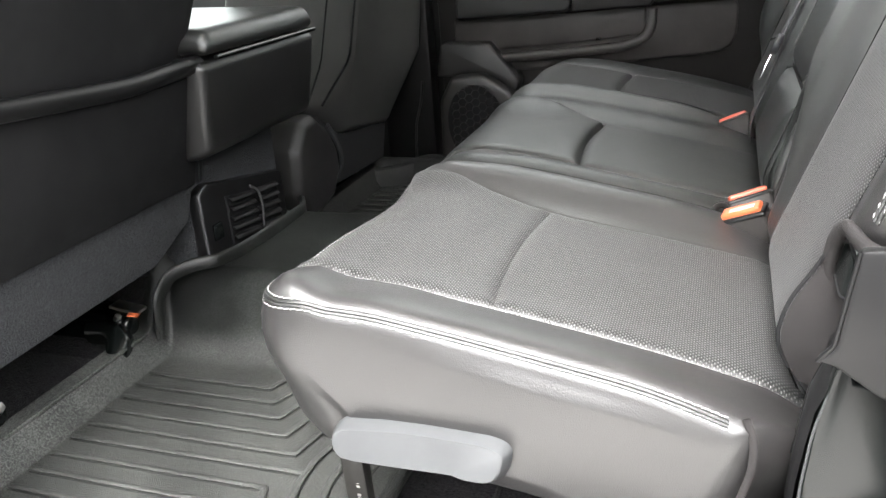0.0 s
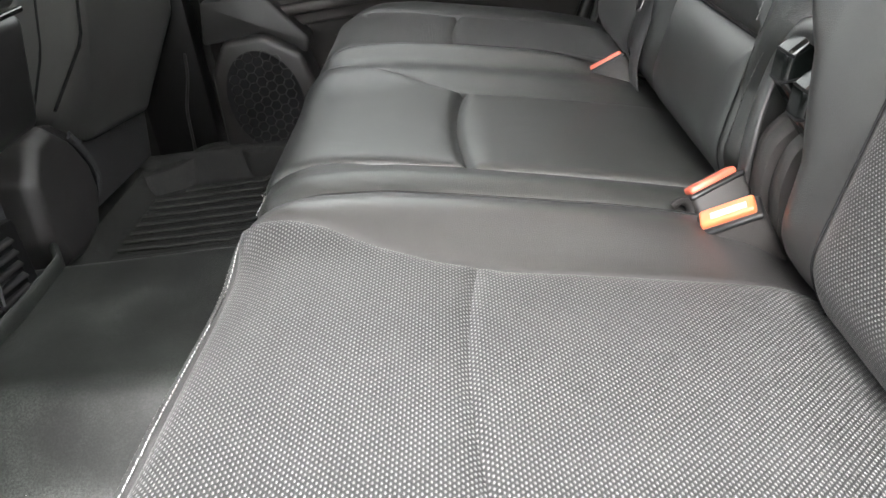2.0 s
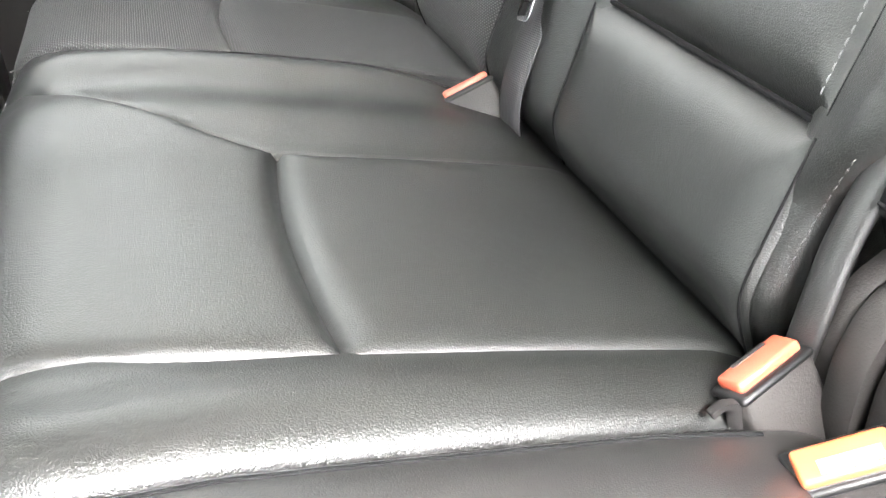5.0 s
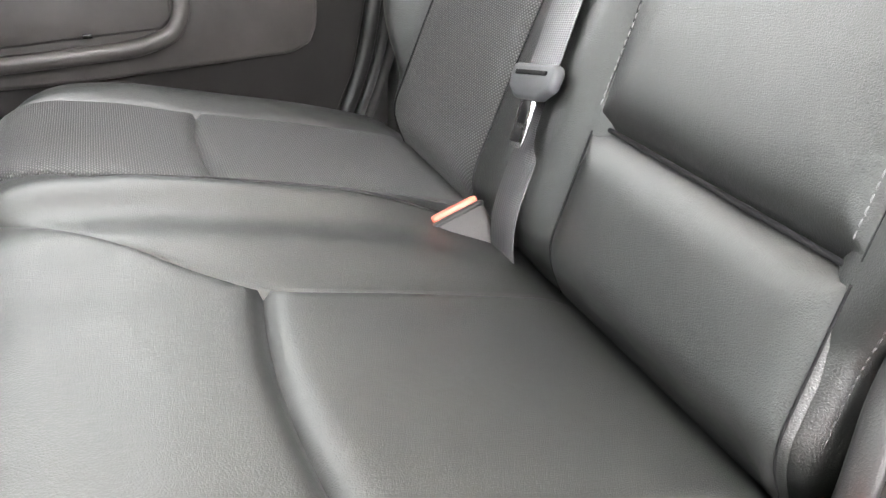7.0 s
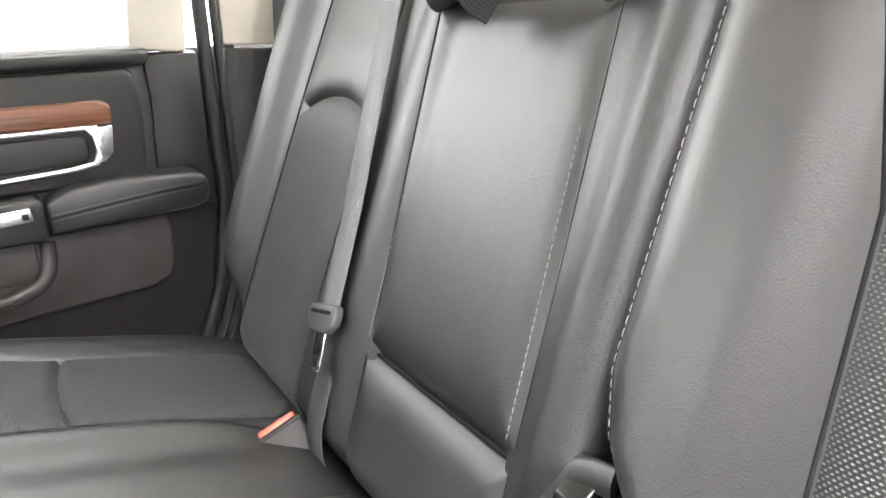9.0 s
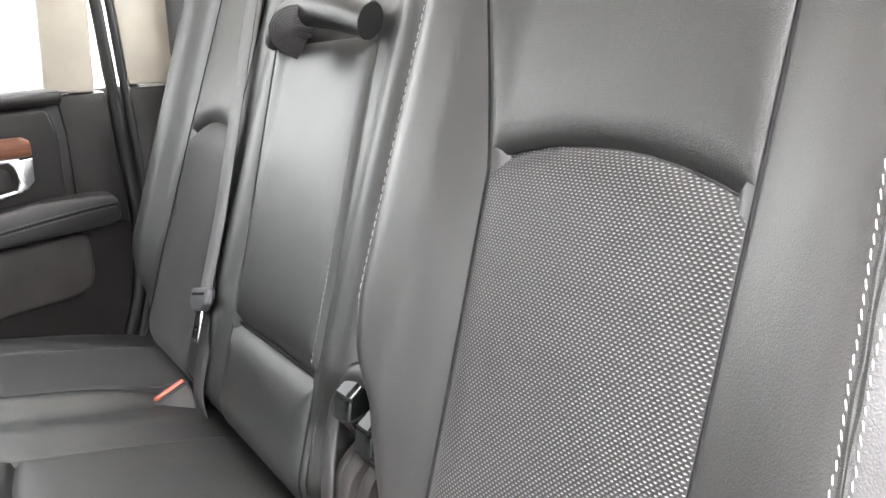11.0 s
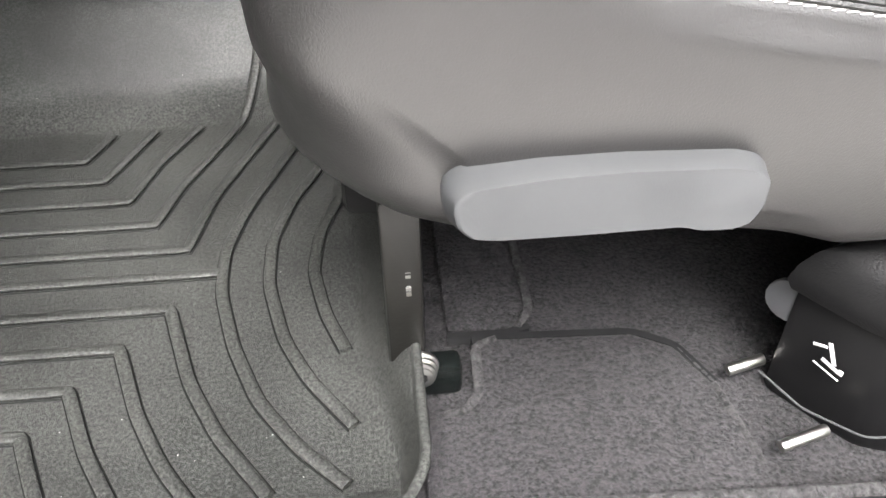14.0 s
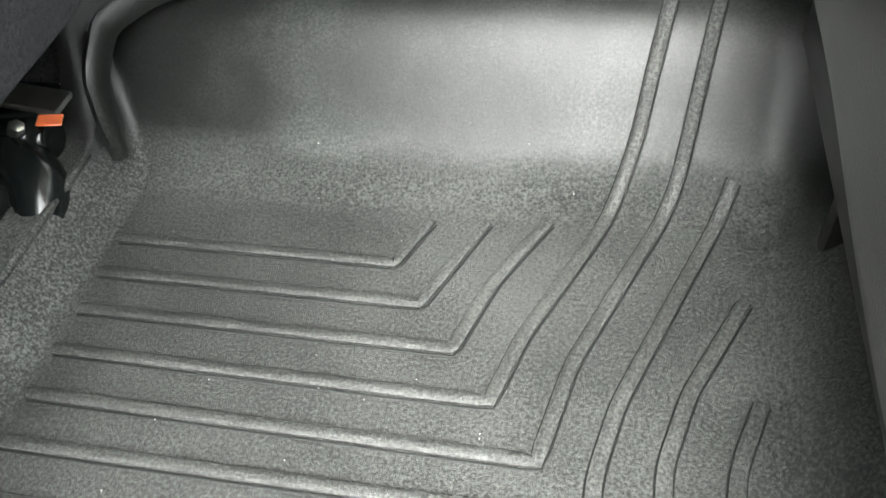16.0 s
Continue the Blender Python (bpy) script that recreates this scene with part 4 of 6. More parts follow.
def floor_liner():
    t = thing("floor_liner", (-0.42, YC, 0.0), "black moulded rubber floor liner with raised ribs, over the carpet", "floor mat")
    xs = np.concatenate([np.linspace(-0.702, -0.6725, 5), np.linspace(-0.6715, -0.646, 6), [-0.6445, -0.640], np.linspace(-0.632, -0.196, 58), np.linspace(-0.190, -0.132, 20)])
    cs = np.concatenate([np.linspace(0.727, 0.69, 12), np.linspace(0.68, 0.29, 40), np.linspace(0.28, 0.1, 40), np.linspace(0.09, 0.0, 6)])
    ys = np.concatenate([YC - cs, YC + cs[-2::-1]])
    X, Y = np.meshgrid(xs, ys, indexing="ij")
    # rounded rear corners in plan
    C = np.abs(Y - YC)
    px, pc = np.maximum(X + 0.160, 0.0), np.maximum(C - 0.697, 0.0)
    reach = np.sqrt(px * px + pc * pc)
    pull = np.where(reach > 0.030, 0.030 / (reach + 1e-9), 1.0)
    X, Y = np.where(px > 0, -0.160 + px * pull, X), np.where(pc > 0, YC + np.sign(Y - YC) * (0.697 + pc * pull), Y)
    Z = mat_height(X, Y)
    top = np.stack([X, Y, Z], -1)
    low = top - np.array([0, 0, 0.004])
    nu, nv = X.shape
    verts = np.concatenate([top.reshape(-1, 3), low.reshape(-1, 3)])
    faces = []
    off = nu * nv
    for i in range(nu - 1):
        for j in range(nv - 1):
            a, b, c, d = i * nv + j, i * nv + j + 1, (i + 1) * nv + j + 1, (i + 1) * nv + j
            faces += [(a, d, c, b), (a + off, b + off, c + off, d + off)]
    rim = [i * nv for i in range(nu)] + [(nu - 1) * nv + j for j in range(1, nv)] + [i * nv + nv - 1 for i in range(nu - 2, -1, -1)] + [j for j in range(nv - 2, 0, -1)]
    for a, b in zip(rim, rim[1:] + rim[:1]):
        faces.append((a, b, b + off, a + off))
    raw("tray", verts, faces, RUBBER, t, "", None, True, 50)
    # rolled edge
    line = smooth_line([(x, y, float(mat_height(np.array(x), np.array(y))) - 0.001) for x, y in
                        [(-0.672, YC - 0.26), (-0.672, YC - 0.715)] + [(x, YC - 0.725) for x in np.linspace(-0.64, -0.18, 10)] + [(-0.160 + 0.0295 * math.sin(a), YC - 0.697 - 0.0295 * math.cos(a)) for a in np.linspace(0, 1.57, 9)] + [(-0.1305, y) for y in np.linspace(YC - 0.68, YC - 0.3, 8)]], 180, 0.006)
    sweep("rolled_edge", line, circle(0.0035, 8), RUBBER, t)
    collar = smooth_line([(-0.655, -0.385, 0.03), (-0.656, -0.383, 0.055), (-0.657, -0.374, 0.095), (-0.655, -0.340, 0.121), (-0.630, -0.306, 0.128), (-0.600, -0.285, 0.128), (-0.584, -0.235, 0.128), (-0.578, YC, 0.128), (-0.584, 0.0, 0.124), (-0.62, 0.06, 0.118)], 70, 0.02)
    v, f, uv = sweep_data(collar, [(-0.005, -0.012), (-0.006, 0.006), (0.0, 0.010), (0.006, 0.006), (0.005, -0.012)])
    raw("console_collar", v, f, RUBBER, t, "raised rubber collar round the console", None, True, 60)
    rim = smooth_line([(-0.16, 0.555, 0.046), (-0.35, 0.548, 0.048), (-0.45, 0.565, 0.05), (-0.500, 0.612, 0.052), (-0.548, 0.622, 0.052), (-0.565, 0.585, 0.05), (-0.60, 0.545, 0.045), (-0.66, 0.52, 0.04)], 80, 0.02)
    v, f, uv = sweep_data(rim, [(-0.012, -0.05), (-0.003, -0.002), (0.0, 0.0015), (0.022, 0.003), (0.022, -0.002), (0.004, -0.05)])
    raw("side_rim", v, f, RUBBER, t, "stepped rubber rim beside the sill", None, True, 50)
    ribs = [
        [(-0.637, -0.446), (-0.424, -0.450), (-0.406, -0.407)],
        [(-0.637, -0.480), (-0.399, -0.484), (-0.365, -0.405)],
        [(-0.637, -0.514), (-0.371, -0.518), (-0.352, -0.459), (-0.321, -0.401)],
        [(-0.637, -0.549), (-0.342, -0.554), (-0.327, -0.502), (-0.288, -0.415), (-0.262, -0.35), (-0.245, -0.28), (-0.236, -0.2), (-0.235, YC)],
        [(-0.637, -0.584), (-0.310, -0.590), (-0.295, -0.520), (-0.260, -0.436), (-0.232, -0.37), (-0.212, -0.28), (-0.200, -0.2), (-0.199, YC)],
        [(-0.637, -0.619), (-0.280, -0.622)],
        [(-0.194, -0.367), (-0.234, -0.466), (-0.266, -0.546), (-0.278, -0.598), (-0.277, -0.644), (-0.262, -0.704), (-0.241, -0.756), (-0.212, -0.797), (-0.180, -0.829)],
        [(-0.189, -0.461), (-0.225, -0.534), (-0.240, -0.586), (-0.240, -0.640), (-0.226, -0.699), (-0.206, -0.741), (-0.175, -0.784)],
        [(-0.184, -0.536), (-0.200, -0.580), (-0.205, -0.628), (-0.195, -0.677), (-0.180, -0.716)],
        [(-0.637, -0.655), (-0.314, -0.659), (-0.290, -0.735), (-0.265, -0.783), (-0.229, -0.832)],
        [(-0.637, -0.692), (-0.345, -0.697), (-0.322, -0.759), (-0.300, -0.801), (-0.276, -0.834)],
        [(-0.637, -0.728), (-0.373, -0.733), (-0.350, -0.787), (-0.320, -0.837)],
        [(-0.637, -0.764), (-0.396, -0.769), (-0.376, -0.813), (-0.364, -0.837)],
        [(-0.585, -0.801), (-0.425, -0.807), (-0.406, -0.837)],
    ]
    for mirror in (False, True):
        for r in ribs:
            cut = 2 if len(r) > 2 and r[0][0] < -0.5 else 0
            pts = [(x, 2 * YC - y) if mirror else (x, y) for x, y in r]
            if cut:
                a = smooth_line(pts[:2], 40)
                b = smooth_line(pts[1:], 50, 0.02)
                line = np.concatenate([a, b[1:]])
            else:
                line = smooth_line(pts, 60, 0.02)
            z = mat_height(line[:, 0], line[:, 1])
            path = np.column_stack([line, z + 0.0002])
            sweep("rib", path, [(-0.0024, -0.001), (-0.0024, 0.0018), (-0.0043, 0.0020), (-0.0044, 0.0032), (-0.0028, 0.0044), (0.0028, 0.0044), (0.0044, 0.0032), (0.0043, 0.0020), (0.0024, 0.0018), (0.0024, -0.001)], RUBBER_RIB, t)
            # flat dark strips on the tray paint in the shade of the ribs' grooves
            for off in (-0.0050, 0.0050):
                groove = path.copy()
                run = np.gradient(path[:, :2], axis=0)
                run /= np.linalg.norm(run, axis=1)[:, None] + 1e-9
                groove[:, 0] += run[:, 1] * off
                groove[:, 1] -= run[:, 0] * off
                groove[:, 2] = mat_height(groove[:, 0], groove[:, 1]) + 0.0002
                sweep("groove", groove, strap_profile(0.0016, 0.0008), GROOVE_SHADE, t)
    return t


def cab_floor():
    ob = part("floor", slab_bm([(-1.75, -0.90), (0.62, -0.90), (0.62, 0.66), (-1.75, 0.66)], "z", -0.03, 0.02, 0.0), CARPET, None)
    tagged(ob, "charcoal carpeted cab floor", "floor", kind="structure")
    # tunnel under the carpet, ahead of the liner
    hump = smooth_line([(YC - 0.27, -0.012), (YC - 0.2, 0.04), (YC - 0.14, 0.10), (YC, 0.106), (YC + 0.14, 0.10), (YC + 0.2, 0.04), (YC + 0.27, -0.012)], 24, 0.05)
    pts = np.array([[(x, y, z) for y, z in hump] for x in (-1.7, -1.2, -0.73)])
    tagged(grid("floor_tunnel", pts, CARPET), "charcoal carpet over the transmission tunnel", "floor", kind="structure")


floor_liner()
cab_floor()


# ---- shell of the cab ----
def shell():
    def wall(name, size, centre, mat, label, r=0.01, turn=(0, 0, 0)):
        return tagged(part(name, box_bm(size, centre, r, 2, turn), mat, None), label, "wall", kind="structure")
    tagged(part("ceiling", box_bm((2.0, 1.5, 0.03), (-0.42, YC, 1.235), 0.01), HEADLINER, None), "beige cloth headliner", "ceiling", kind="structure")
    wall("wall_rear", (0.03, 1.66, 0.72), (0.66, YC, 0.33), FELT, "dark felt rear bulkhead of the cab")
    wall("wall_rear_top", (0.06, 1.6, 0.08), (0.64, YC, 1.19), BEIGE, "beige trim over the rear window")
    wall("dashboard", (0.5, 1.5, 0.45), (-1.62, YC, 0.42), BLACK, "black dashboard", 0.06)
    wall("firewall", (0.03, 1.6, 0.75), (-1.9, YC, 0.3), TRIM, "front bulkhead")
    wall("wall_right", (2.3, 0.03, 0.8), (-0.65, 0.79, 0.28), TRIM, "charcoal inner skin of the right side")
    wall("wall_left_front", (1.1, 0.03, 0.75), (-1.2, -1.06, 0.26), TRIM, "charcoal inner skin of the left side")
    wall("sill_right", (1.4, 0.06, 0.06), (-0.3, 0.67, -0.01), TRIM, "charcoal right door sill")
    for s in (-1, 1):
        # black in place of charcoal: the occluded post's shade is in its colour
        wall("centre_post_trim", (0.14, 0.06, 0.66), (-0.61, YC + s * 0.84, 0.32), BLACK, "charcoal lower centre post trim")
        wall("rear_corner_post", (0.14, 0.06, 0.56), (0.59, YC + s * 0.79, 0.94), BEIGE, "beige rear corner post trim")
        wall("roof_rail", (2.3, 0.07, 0.07), (-0.6, YC + s * 0.76, 1.19), BEIGE, "beige roof rail trim")
        wall("centre_post", (0.1, 0.06, 0.56), (-0.62, YC + s * 0.80, 0.92), BEIGE, "beige centre post trim")
        wall("front_door_panel", (0.95, 0.07, 0.66), (-1.15, YC + s * 0.87, 0.34), TRIM, "charcoal front door panel")
        wall("windscreen_post", (0.1, 0.07, 0.64), (-1.68, YC + s * 0.79, 0.92), BEIGE, "beige windscreen post trim", 0.01, (0, -25, 0))


shell()


# ---- right rear door, closed ----
def right_door():
    Y = 0.70
    t = thing("door", (-0.1, Y + 0.03, 0.02), "charcoal rear door with wood strip, chrome bezel and padded armrest, closed", "car door", kind="structure")
    part("door_panel", slab_bm([(-0.52, 0.02), (-0.52, 0.675), (0.285, 0.675), (0.29, 0.40), (0.262, 0.26), (0.20, 0.12), (0.10, 0.02)], "y", Y, 0.06, 0.008), DOOR_DARK, t, "charcoal moulded door panel")
    # upper padded field, raised, with a groove at its rear edge
    part("upper_panel", slab_bm([(-0.50, 0.475), (-0.50, 0.655), (0.17, 0.655), (0.182, 0.645), (0.188, 0.60), (0.182, 0.475)], "y", Y - 0.014, 0.016, 0.012, 4), DOOR_DARK, t, "black padded upper field")
    part("edge_band", slab_bm([(0.196, 0.45), (0.203, 0.60), (0.199, 0.672), (0.284, 0.672), (0.287, 0.42)], "y", Y - 0.006, 0.01, 0.004, 2), DOOR_DARK, t, "charcoal outer band")
    part("window_sill", slab_bm([(-0.52, 0.658), (-0.52, 0.682), (0.21, 0.682), (0.205, 0.658)], "y", Y - 0.018, 0.07, 0.009, 3), DOOR_DARK, t, "rounded window sill")
    part("window_seal", slab_bm([(-0.52, 0.680), (-0.52, 0.690), (0.205, 0.690), (0.205, 0.680)], "y", Y - 0.004, 0.03, 0.003, 2), BELT_SEAL, t, "pale window seal")
    # wood strip, chrome bezel with dark inset
    part("wood_strip", slab_bm([(-0.46, 0.572), (-0.46, 0.602), (-0.2, 0.608), (0.125, 0.609), (0.139, 0.600), (0.138, 0.572)], "y", Y - 0.020, 0.012, 0.005, 3), WOOD, t, "polished brown wood strip")
    bez = smooth_line([(-0.46, Y - 0.020, 0.566), (0.115, Y - 0.020, 0.568)], 30)
    sweep("chrome_strip", bez, circle(0.0042, 8), CHROME, t)
    bot = smooth_line([(-0.46, Y - 0.020, 0.482), (-0.2, Y - 0.020, 0.489), (0.07, Y - 0.020, 0.506), (0.11, Y - 0.02, 0.513)], 40, 0.02)
    sweep("chrome_strip", bot, circle(0.0055, 8), CHROME, t)
    part("chrome_cap", slab_bm([(0.098, 0.511), (0.120, 0.513), (0.134, 0.528), (0.138, 0.570), (0.094, 0.567), (0.103, 0.555), (0.107, 0.53)], "y", Y - 0.026, 0.014, 0.003), CHROME, t, "chrome bezel end")
    part("bezel_inset", slab_bm([(-0.46, 0.494), (-0.46, 0.560), (0.088, 0.560), (0.100, 0.552), (0.101, 0.524), (0.092, 0.514), (0.02, 0.509)], "y", Y - 0.017, 0.012, 0.006, 3), DOOR_DARK, t, "black padded inset")
    # armrest
    arm = part("armrest", slab_bm([(0.022, 0.420), (0.022, 0.468), (0.055, 0.484), (0.15, 0.492), (0.245, 0.489), (0.258, 0.482), (0.262, 0.462), (0.258, 0.440), (0.24, 0.433), (0.12, 0.427)], "y", Y - 0.085, 0.085, 0.007, 3), ARMREST, t, "black stitched leather armrest")
    cap = [(0.026, 0.447), (0.12, 0.458), (0.2, 0.4665), (0.258, 0.470)]
    sweep("armrest_seam", smooth_line([(x, Y - 0.0855, z) for x, z in cap], 40, 0.02), circle(0.0012, 6), CLOTH, arm, (0, -1, 0))
    for dz in (0.0045, -0.0045):
        stitches("stitch_row", smooth_line([(x, Y - 0.0852, z + dz) for x, z in cap], 60, 0.02), (0, -1, 0), GREY_THREAD, arm, step=0.006, length=0.0045, r=0.0006)
    part("pull_cup", slab_bm([(-0.165, 0.405), (-0.165, 0.445), (-0.135, 0.468), (0.012, 0.476), (0.02, 0.465), (0.02, 0.418), (0.012, 0.41)], "y", Y - 0.07, 0.07, 0.010, 3), DOOR_DARK, t, "charcoal pull cup surround")
    part("front_armrest", slab_bm([(-0.45, 0.395), (-0.45, 0.46), (-0.18, 0.472), (-0.168, 0.462), (-0.168, 0.42), (-0.18, 0.405)], "y", Y - 0.07, 0.07, 0.012, 3), LEATHER, t, "black leather armrest front")
    sw = part("switch_plate", slab_bm([(-0.125, 0.437), (-0.125, 0.458), (0.0, 0.466), (0.005, 0.447), (0.0, 0.443)], "y", Y - 0.0745, 0.006, 0.003), CHROME, t, "bright window switch plate")
    for x in (-0.117, -0.008):
        box("switch_stud", (0.009, 0.004, 0.008), (x, Y - 0.0755, 0.448 + 0.05 * (x + 0.117)), BLACK, sw, 0.001)
    # recessed lower pocket and its lip
    part("lower_panel", slab_bm([(-0.47, 0.255), (-0.47, 0.395), (-0.18, 0.40), (0.025, 0.412), (0.195, 0.418), (0.205, 0.40), (0.203, 0.335), (0.192, 0.308), (0.165, 0.295), (-0.1, 0.272)], "y", Y - 0.018, 0.02, 0.008, 3), DOOR, t, "charcoal lower panel")
    part("pocket", slab_bm([(-0.47, 0.31), (-0.47, 0.395), (-0.18, 0.40), (0.0, 0.408), (-0.001, 0.355), (-0.015, 0.34), (-0.2, 0.325)], "y", Y - 0.024, 0.008, 0.006, 3), DOOR, t, "shallow map pocket")
    box("pocket_catch", (0.012, 0.006, 0.006), (-0.11, Y - 0.026, 0.336), GLOSS, t, 0.001)
    lip = smooth_line([(-0.47, Y - 0.03, 0.292), (-0.2, Y - 0.034, 0.306), (-0.05, Y - 0.034, 0.318), (0.0, Y - 0.031, 0.334), (0.014, Y - 0.026, 0.36), (0.015, Y - 0.022, 0.40)], 60, 0.03)
    sweep("pocket_lip", lip, circle(0.012, 10, 0.7), DOOR, t, (0, -1, 0), "rounded pocket lip")
    # speaker pod
    pod = part("speaker_pod", slab_bm([(-0.51, 0.02), (-0.505, 0.20), (-0.47, 0.262), (-0.385, 0.268), (-0.315, 0.222), (-0.30, 0.16), (-0.305, 0.02)], "y", 0.615, 0.10, 0.014, 3), DOOR_DARK, t, "black moulded speaker pod")
    part("speaker_shoulder", slab_bm([(-0.515, 0.255), (-0.5, 0.34), (-0.375, 0.34), (-0.30, 0.245), (-0.31, 0.215), (-0.385, 0.264), (-0.47, 0.258)], "y", 0.64, 0.08, 0.008, 2), TRIM, t, "charcoal shoulder over the speaker")
    bm = bmesh.new()
    bmesh.ops.create_circle(bm, cap_ends=True, segments=40, radius=1.0)
    bmesh.ops.transform(bm, matrix=Matrix.Translation((-0.405, 0.611, 0.137)) @ Matrix.Rotation(radians(90), 4, "X") @ Matrix.Rotation(radians(10), 4, "Z") @ Matrix.Diagonal((0.076, 0.104, 1, 1)), verts=bm.verts[:])
    ex = bmesh.ops.extrude_face_region(bm, geom=bm.faces[:])
    bmesh.ops.translate(bm, verts=[g for g in ex["geom"] if isinstance(g, bmesh.types.BMVert)], vec=(0, 0.006, 0))
    grille = part("speaker_grille", bm, CLOTH, pod, "perforated black speaker grille")
    a = 0.0118
    for i in range(-7, 8):
        for j in range(-9, 10):
            cx, cz = a * 1.5 * i, a * math.sqrt(3) * (j + 0.5 * (i % 2))
            if (cx / 0.068) ** 2 + (cz / 0.096) ** 2 < 1:
                ring = [(-0.405 + cx + 0.97 * a * math.cos(k * math.pi / 3), 0.6095, 0.137 + cz + 0.97 * a * math.sin(k * math.pi / 3)) for k in range(7)]
                v, f, uv = sweep_data(np.array(ring), [(-0.0010, 0), (0.0010, 0), (0.0005, 0.0014), (-0.0005, 0.0014)], (0, -1, 0))
                raw("hexagon", v, f, TRIM, grille, "", None, False)
    glass = part("window_pane", box_bm((0.72, 0.004, 0.48), (-0.16, Y + 0.03, 0.925), 0.0), SIDE_GLASS, t, "side window glass")
    box("window_post", (0.09, 0.05, 0.5), (0.25, Y + 0.02, 0.925), BEIGE, t, 0.008, 2, (0, 6, 0), "beige window post trim")
    return t


right_door()


def rear_window():
    t = thing("window_rear", (0.64, YC, 0.7), "sliding rear window of the cab", "window", kind="structure")
    for y, w in ((YC - 0.53, 0.5), (YC, 0.52), (YC + 0.53, 0.5)):
        part("pane", box_bm((0.004, w, 0.46), (0.645, y, 0.92), 0.0), SCREEN, t)
    for y in (YC - 0.27, YC + 0.27):
        box("window_bar", (0.02, 0.025, 0.46), (0.645, y, 0.92), BLACK, t, 0.004)


rear_window()


def front_windows():
    t = thing("window_front", (-1.7, YC, 0.65), "shaded windscreen and front side windows of the cab", "window", kind="structure")
    part("pane", box_bm((0.005, 1.5, 0.72), (-1.66, YC, 0.925), 0.0, 1, (0, 34, 0)), SCREEN, t)
    for s in (-1, 1):
        part("pane", box_bm((0.98, 0.004, 0.54), (-1.15, YC + s * 0.86, 0.92), 0.0), SCREEN, t)


front_windows()


def pillar_right():
    """Seals and trim behind the right rear door."""
    def seal(x, y, r, name, mat):
        line = smooth_line([(x + 0.0, y, 1.05), (x, y, 0.62), (x + 0.004, y, 0.42), (x - 0.018, y, 0.28), (x - 0.06, y, 0.17), (x - 0.13, y, 0.09)], 60, 0.06)
        return tagged(sweep(name, line, circle(r, 8), mat, None, (0, -1, 0)), "black rubber door seal", "trim", kind="structure")
    seal(0.300, 0.705, 0.012, "trim", SEAL)
    seal(0.322, 0.700, 0.008, "trim", SEAL)
    seal(0.342, 0.712, 0.010, "trim", TRIM)
    tagged(part("trim", slab_bm([(0.33, 0.0), (0.33, 0.675), (0.66, 0.66), (0.66, 0.0)], "y", 0.70, 0.05, 0.006), TRIM, None), "charcoal lower quarter trim", "trim", kind="structure")
    tagged(part("trim", slab_bm([(0.33, 0.68), (0.33, 1.2), (0.60, 1.2), (0.66, 0.665)], "y", 0.695, 0.05, 0.006), BEIGE, None), "beige upper quarter trim", "trim", kind="structure")
    belt = thing("seat_belt", (0.44, 0.66, 0.3), "charcoal outer shoulder belt hanging beside the backrest", "seat belt", "rear seat belts")
    path = smooth_line([(0.455, 0.668, 1.0), (0.44, 0.668, 0.8), (0.425, 0.665, 0.6), (0.40, 0.655, 0.36)], 30, 0.04)
    sweep("webbing", path, strap_profile(0.047, 0.0016), BELT_DARK, belt, (0, -1, 0), "charcoal webbing")
    box("guide", (0.07, 0.014, 0.03), (0.458, 0.675, 0.80), BEIGE, belt, 0.006)
    box("hook", (0.012, 0.02, 0.03), (0.395, 0.672, 0.575), BLACK, belt, 0.004)


pillar_right()


def doorway_left():
    """Sill, lower trim and post of the open left doorway."""
    sill = part("sill", box_bm((1.3, 0.10, 0.05), (-0.25, -0.945, -0.03), 0.012, 3), TRIM, None)
    tagged(sill, "charcoal door sill plate", "sill", kind="structure")
    post = part("trim", slab_bm([(0.36, 0.0), (0.34, 0.30), (0.36, 0.62), (0.40, 1.2), (0.66, 1.2), (0.66, 0.0)], "y", -0.985, 0.05, 0.01), TRIM, None)
    tagged(post, "charcoal quarter trim beside the open doorway", "trim", kind="structure")


doorway_left()


def open_door():
    """The left rear door, swung wide open on the centre post."""
    t = thing("door", (-0.64, -1.0, 0.0), "charcoal rear door standing wide open beside the doorway", "car door", kind="structure")
    part("door_panel", slab_bm([(-1.02, 0.02), (-1.02, 0.68), (-1.86, 0.68), (-1.88, 0.40), (-1.80, 0.12), (-1.70, 0.02)], "x", -0.72, 0.09, 0.01), TRIM, t, "charcoal moulded door panel")
    part("armrest", slab_bm([(-1.15, 0.42), (-1.15, 0.47), (-1.75, 0.485), (-1.75, 0.43)], "x", -0.63, 0.06, 0.01), BLACK, t, "black armrest")
    part("window_pane", box_bm((0.004, 0.80, 0.46), (-0.675, -1.44, 0.91), 0.0), TINTED, t, "tinted side window")
    for y in (-1.03, -1.85):
        box("window_post", (0.05, 0.05, 0.5), (-0.675, y, 0.92), BLACK, t, 0.008)
    box("window_rail", (0.05, 0.86, 0.05), (-0.675, -1.44, 1.15), BLACK, t, 0.008)


open_door()


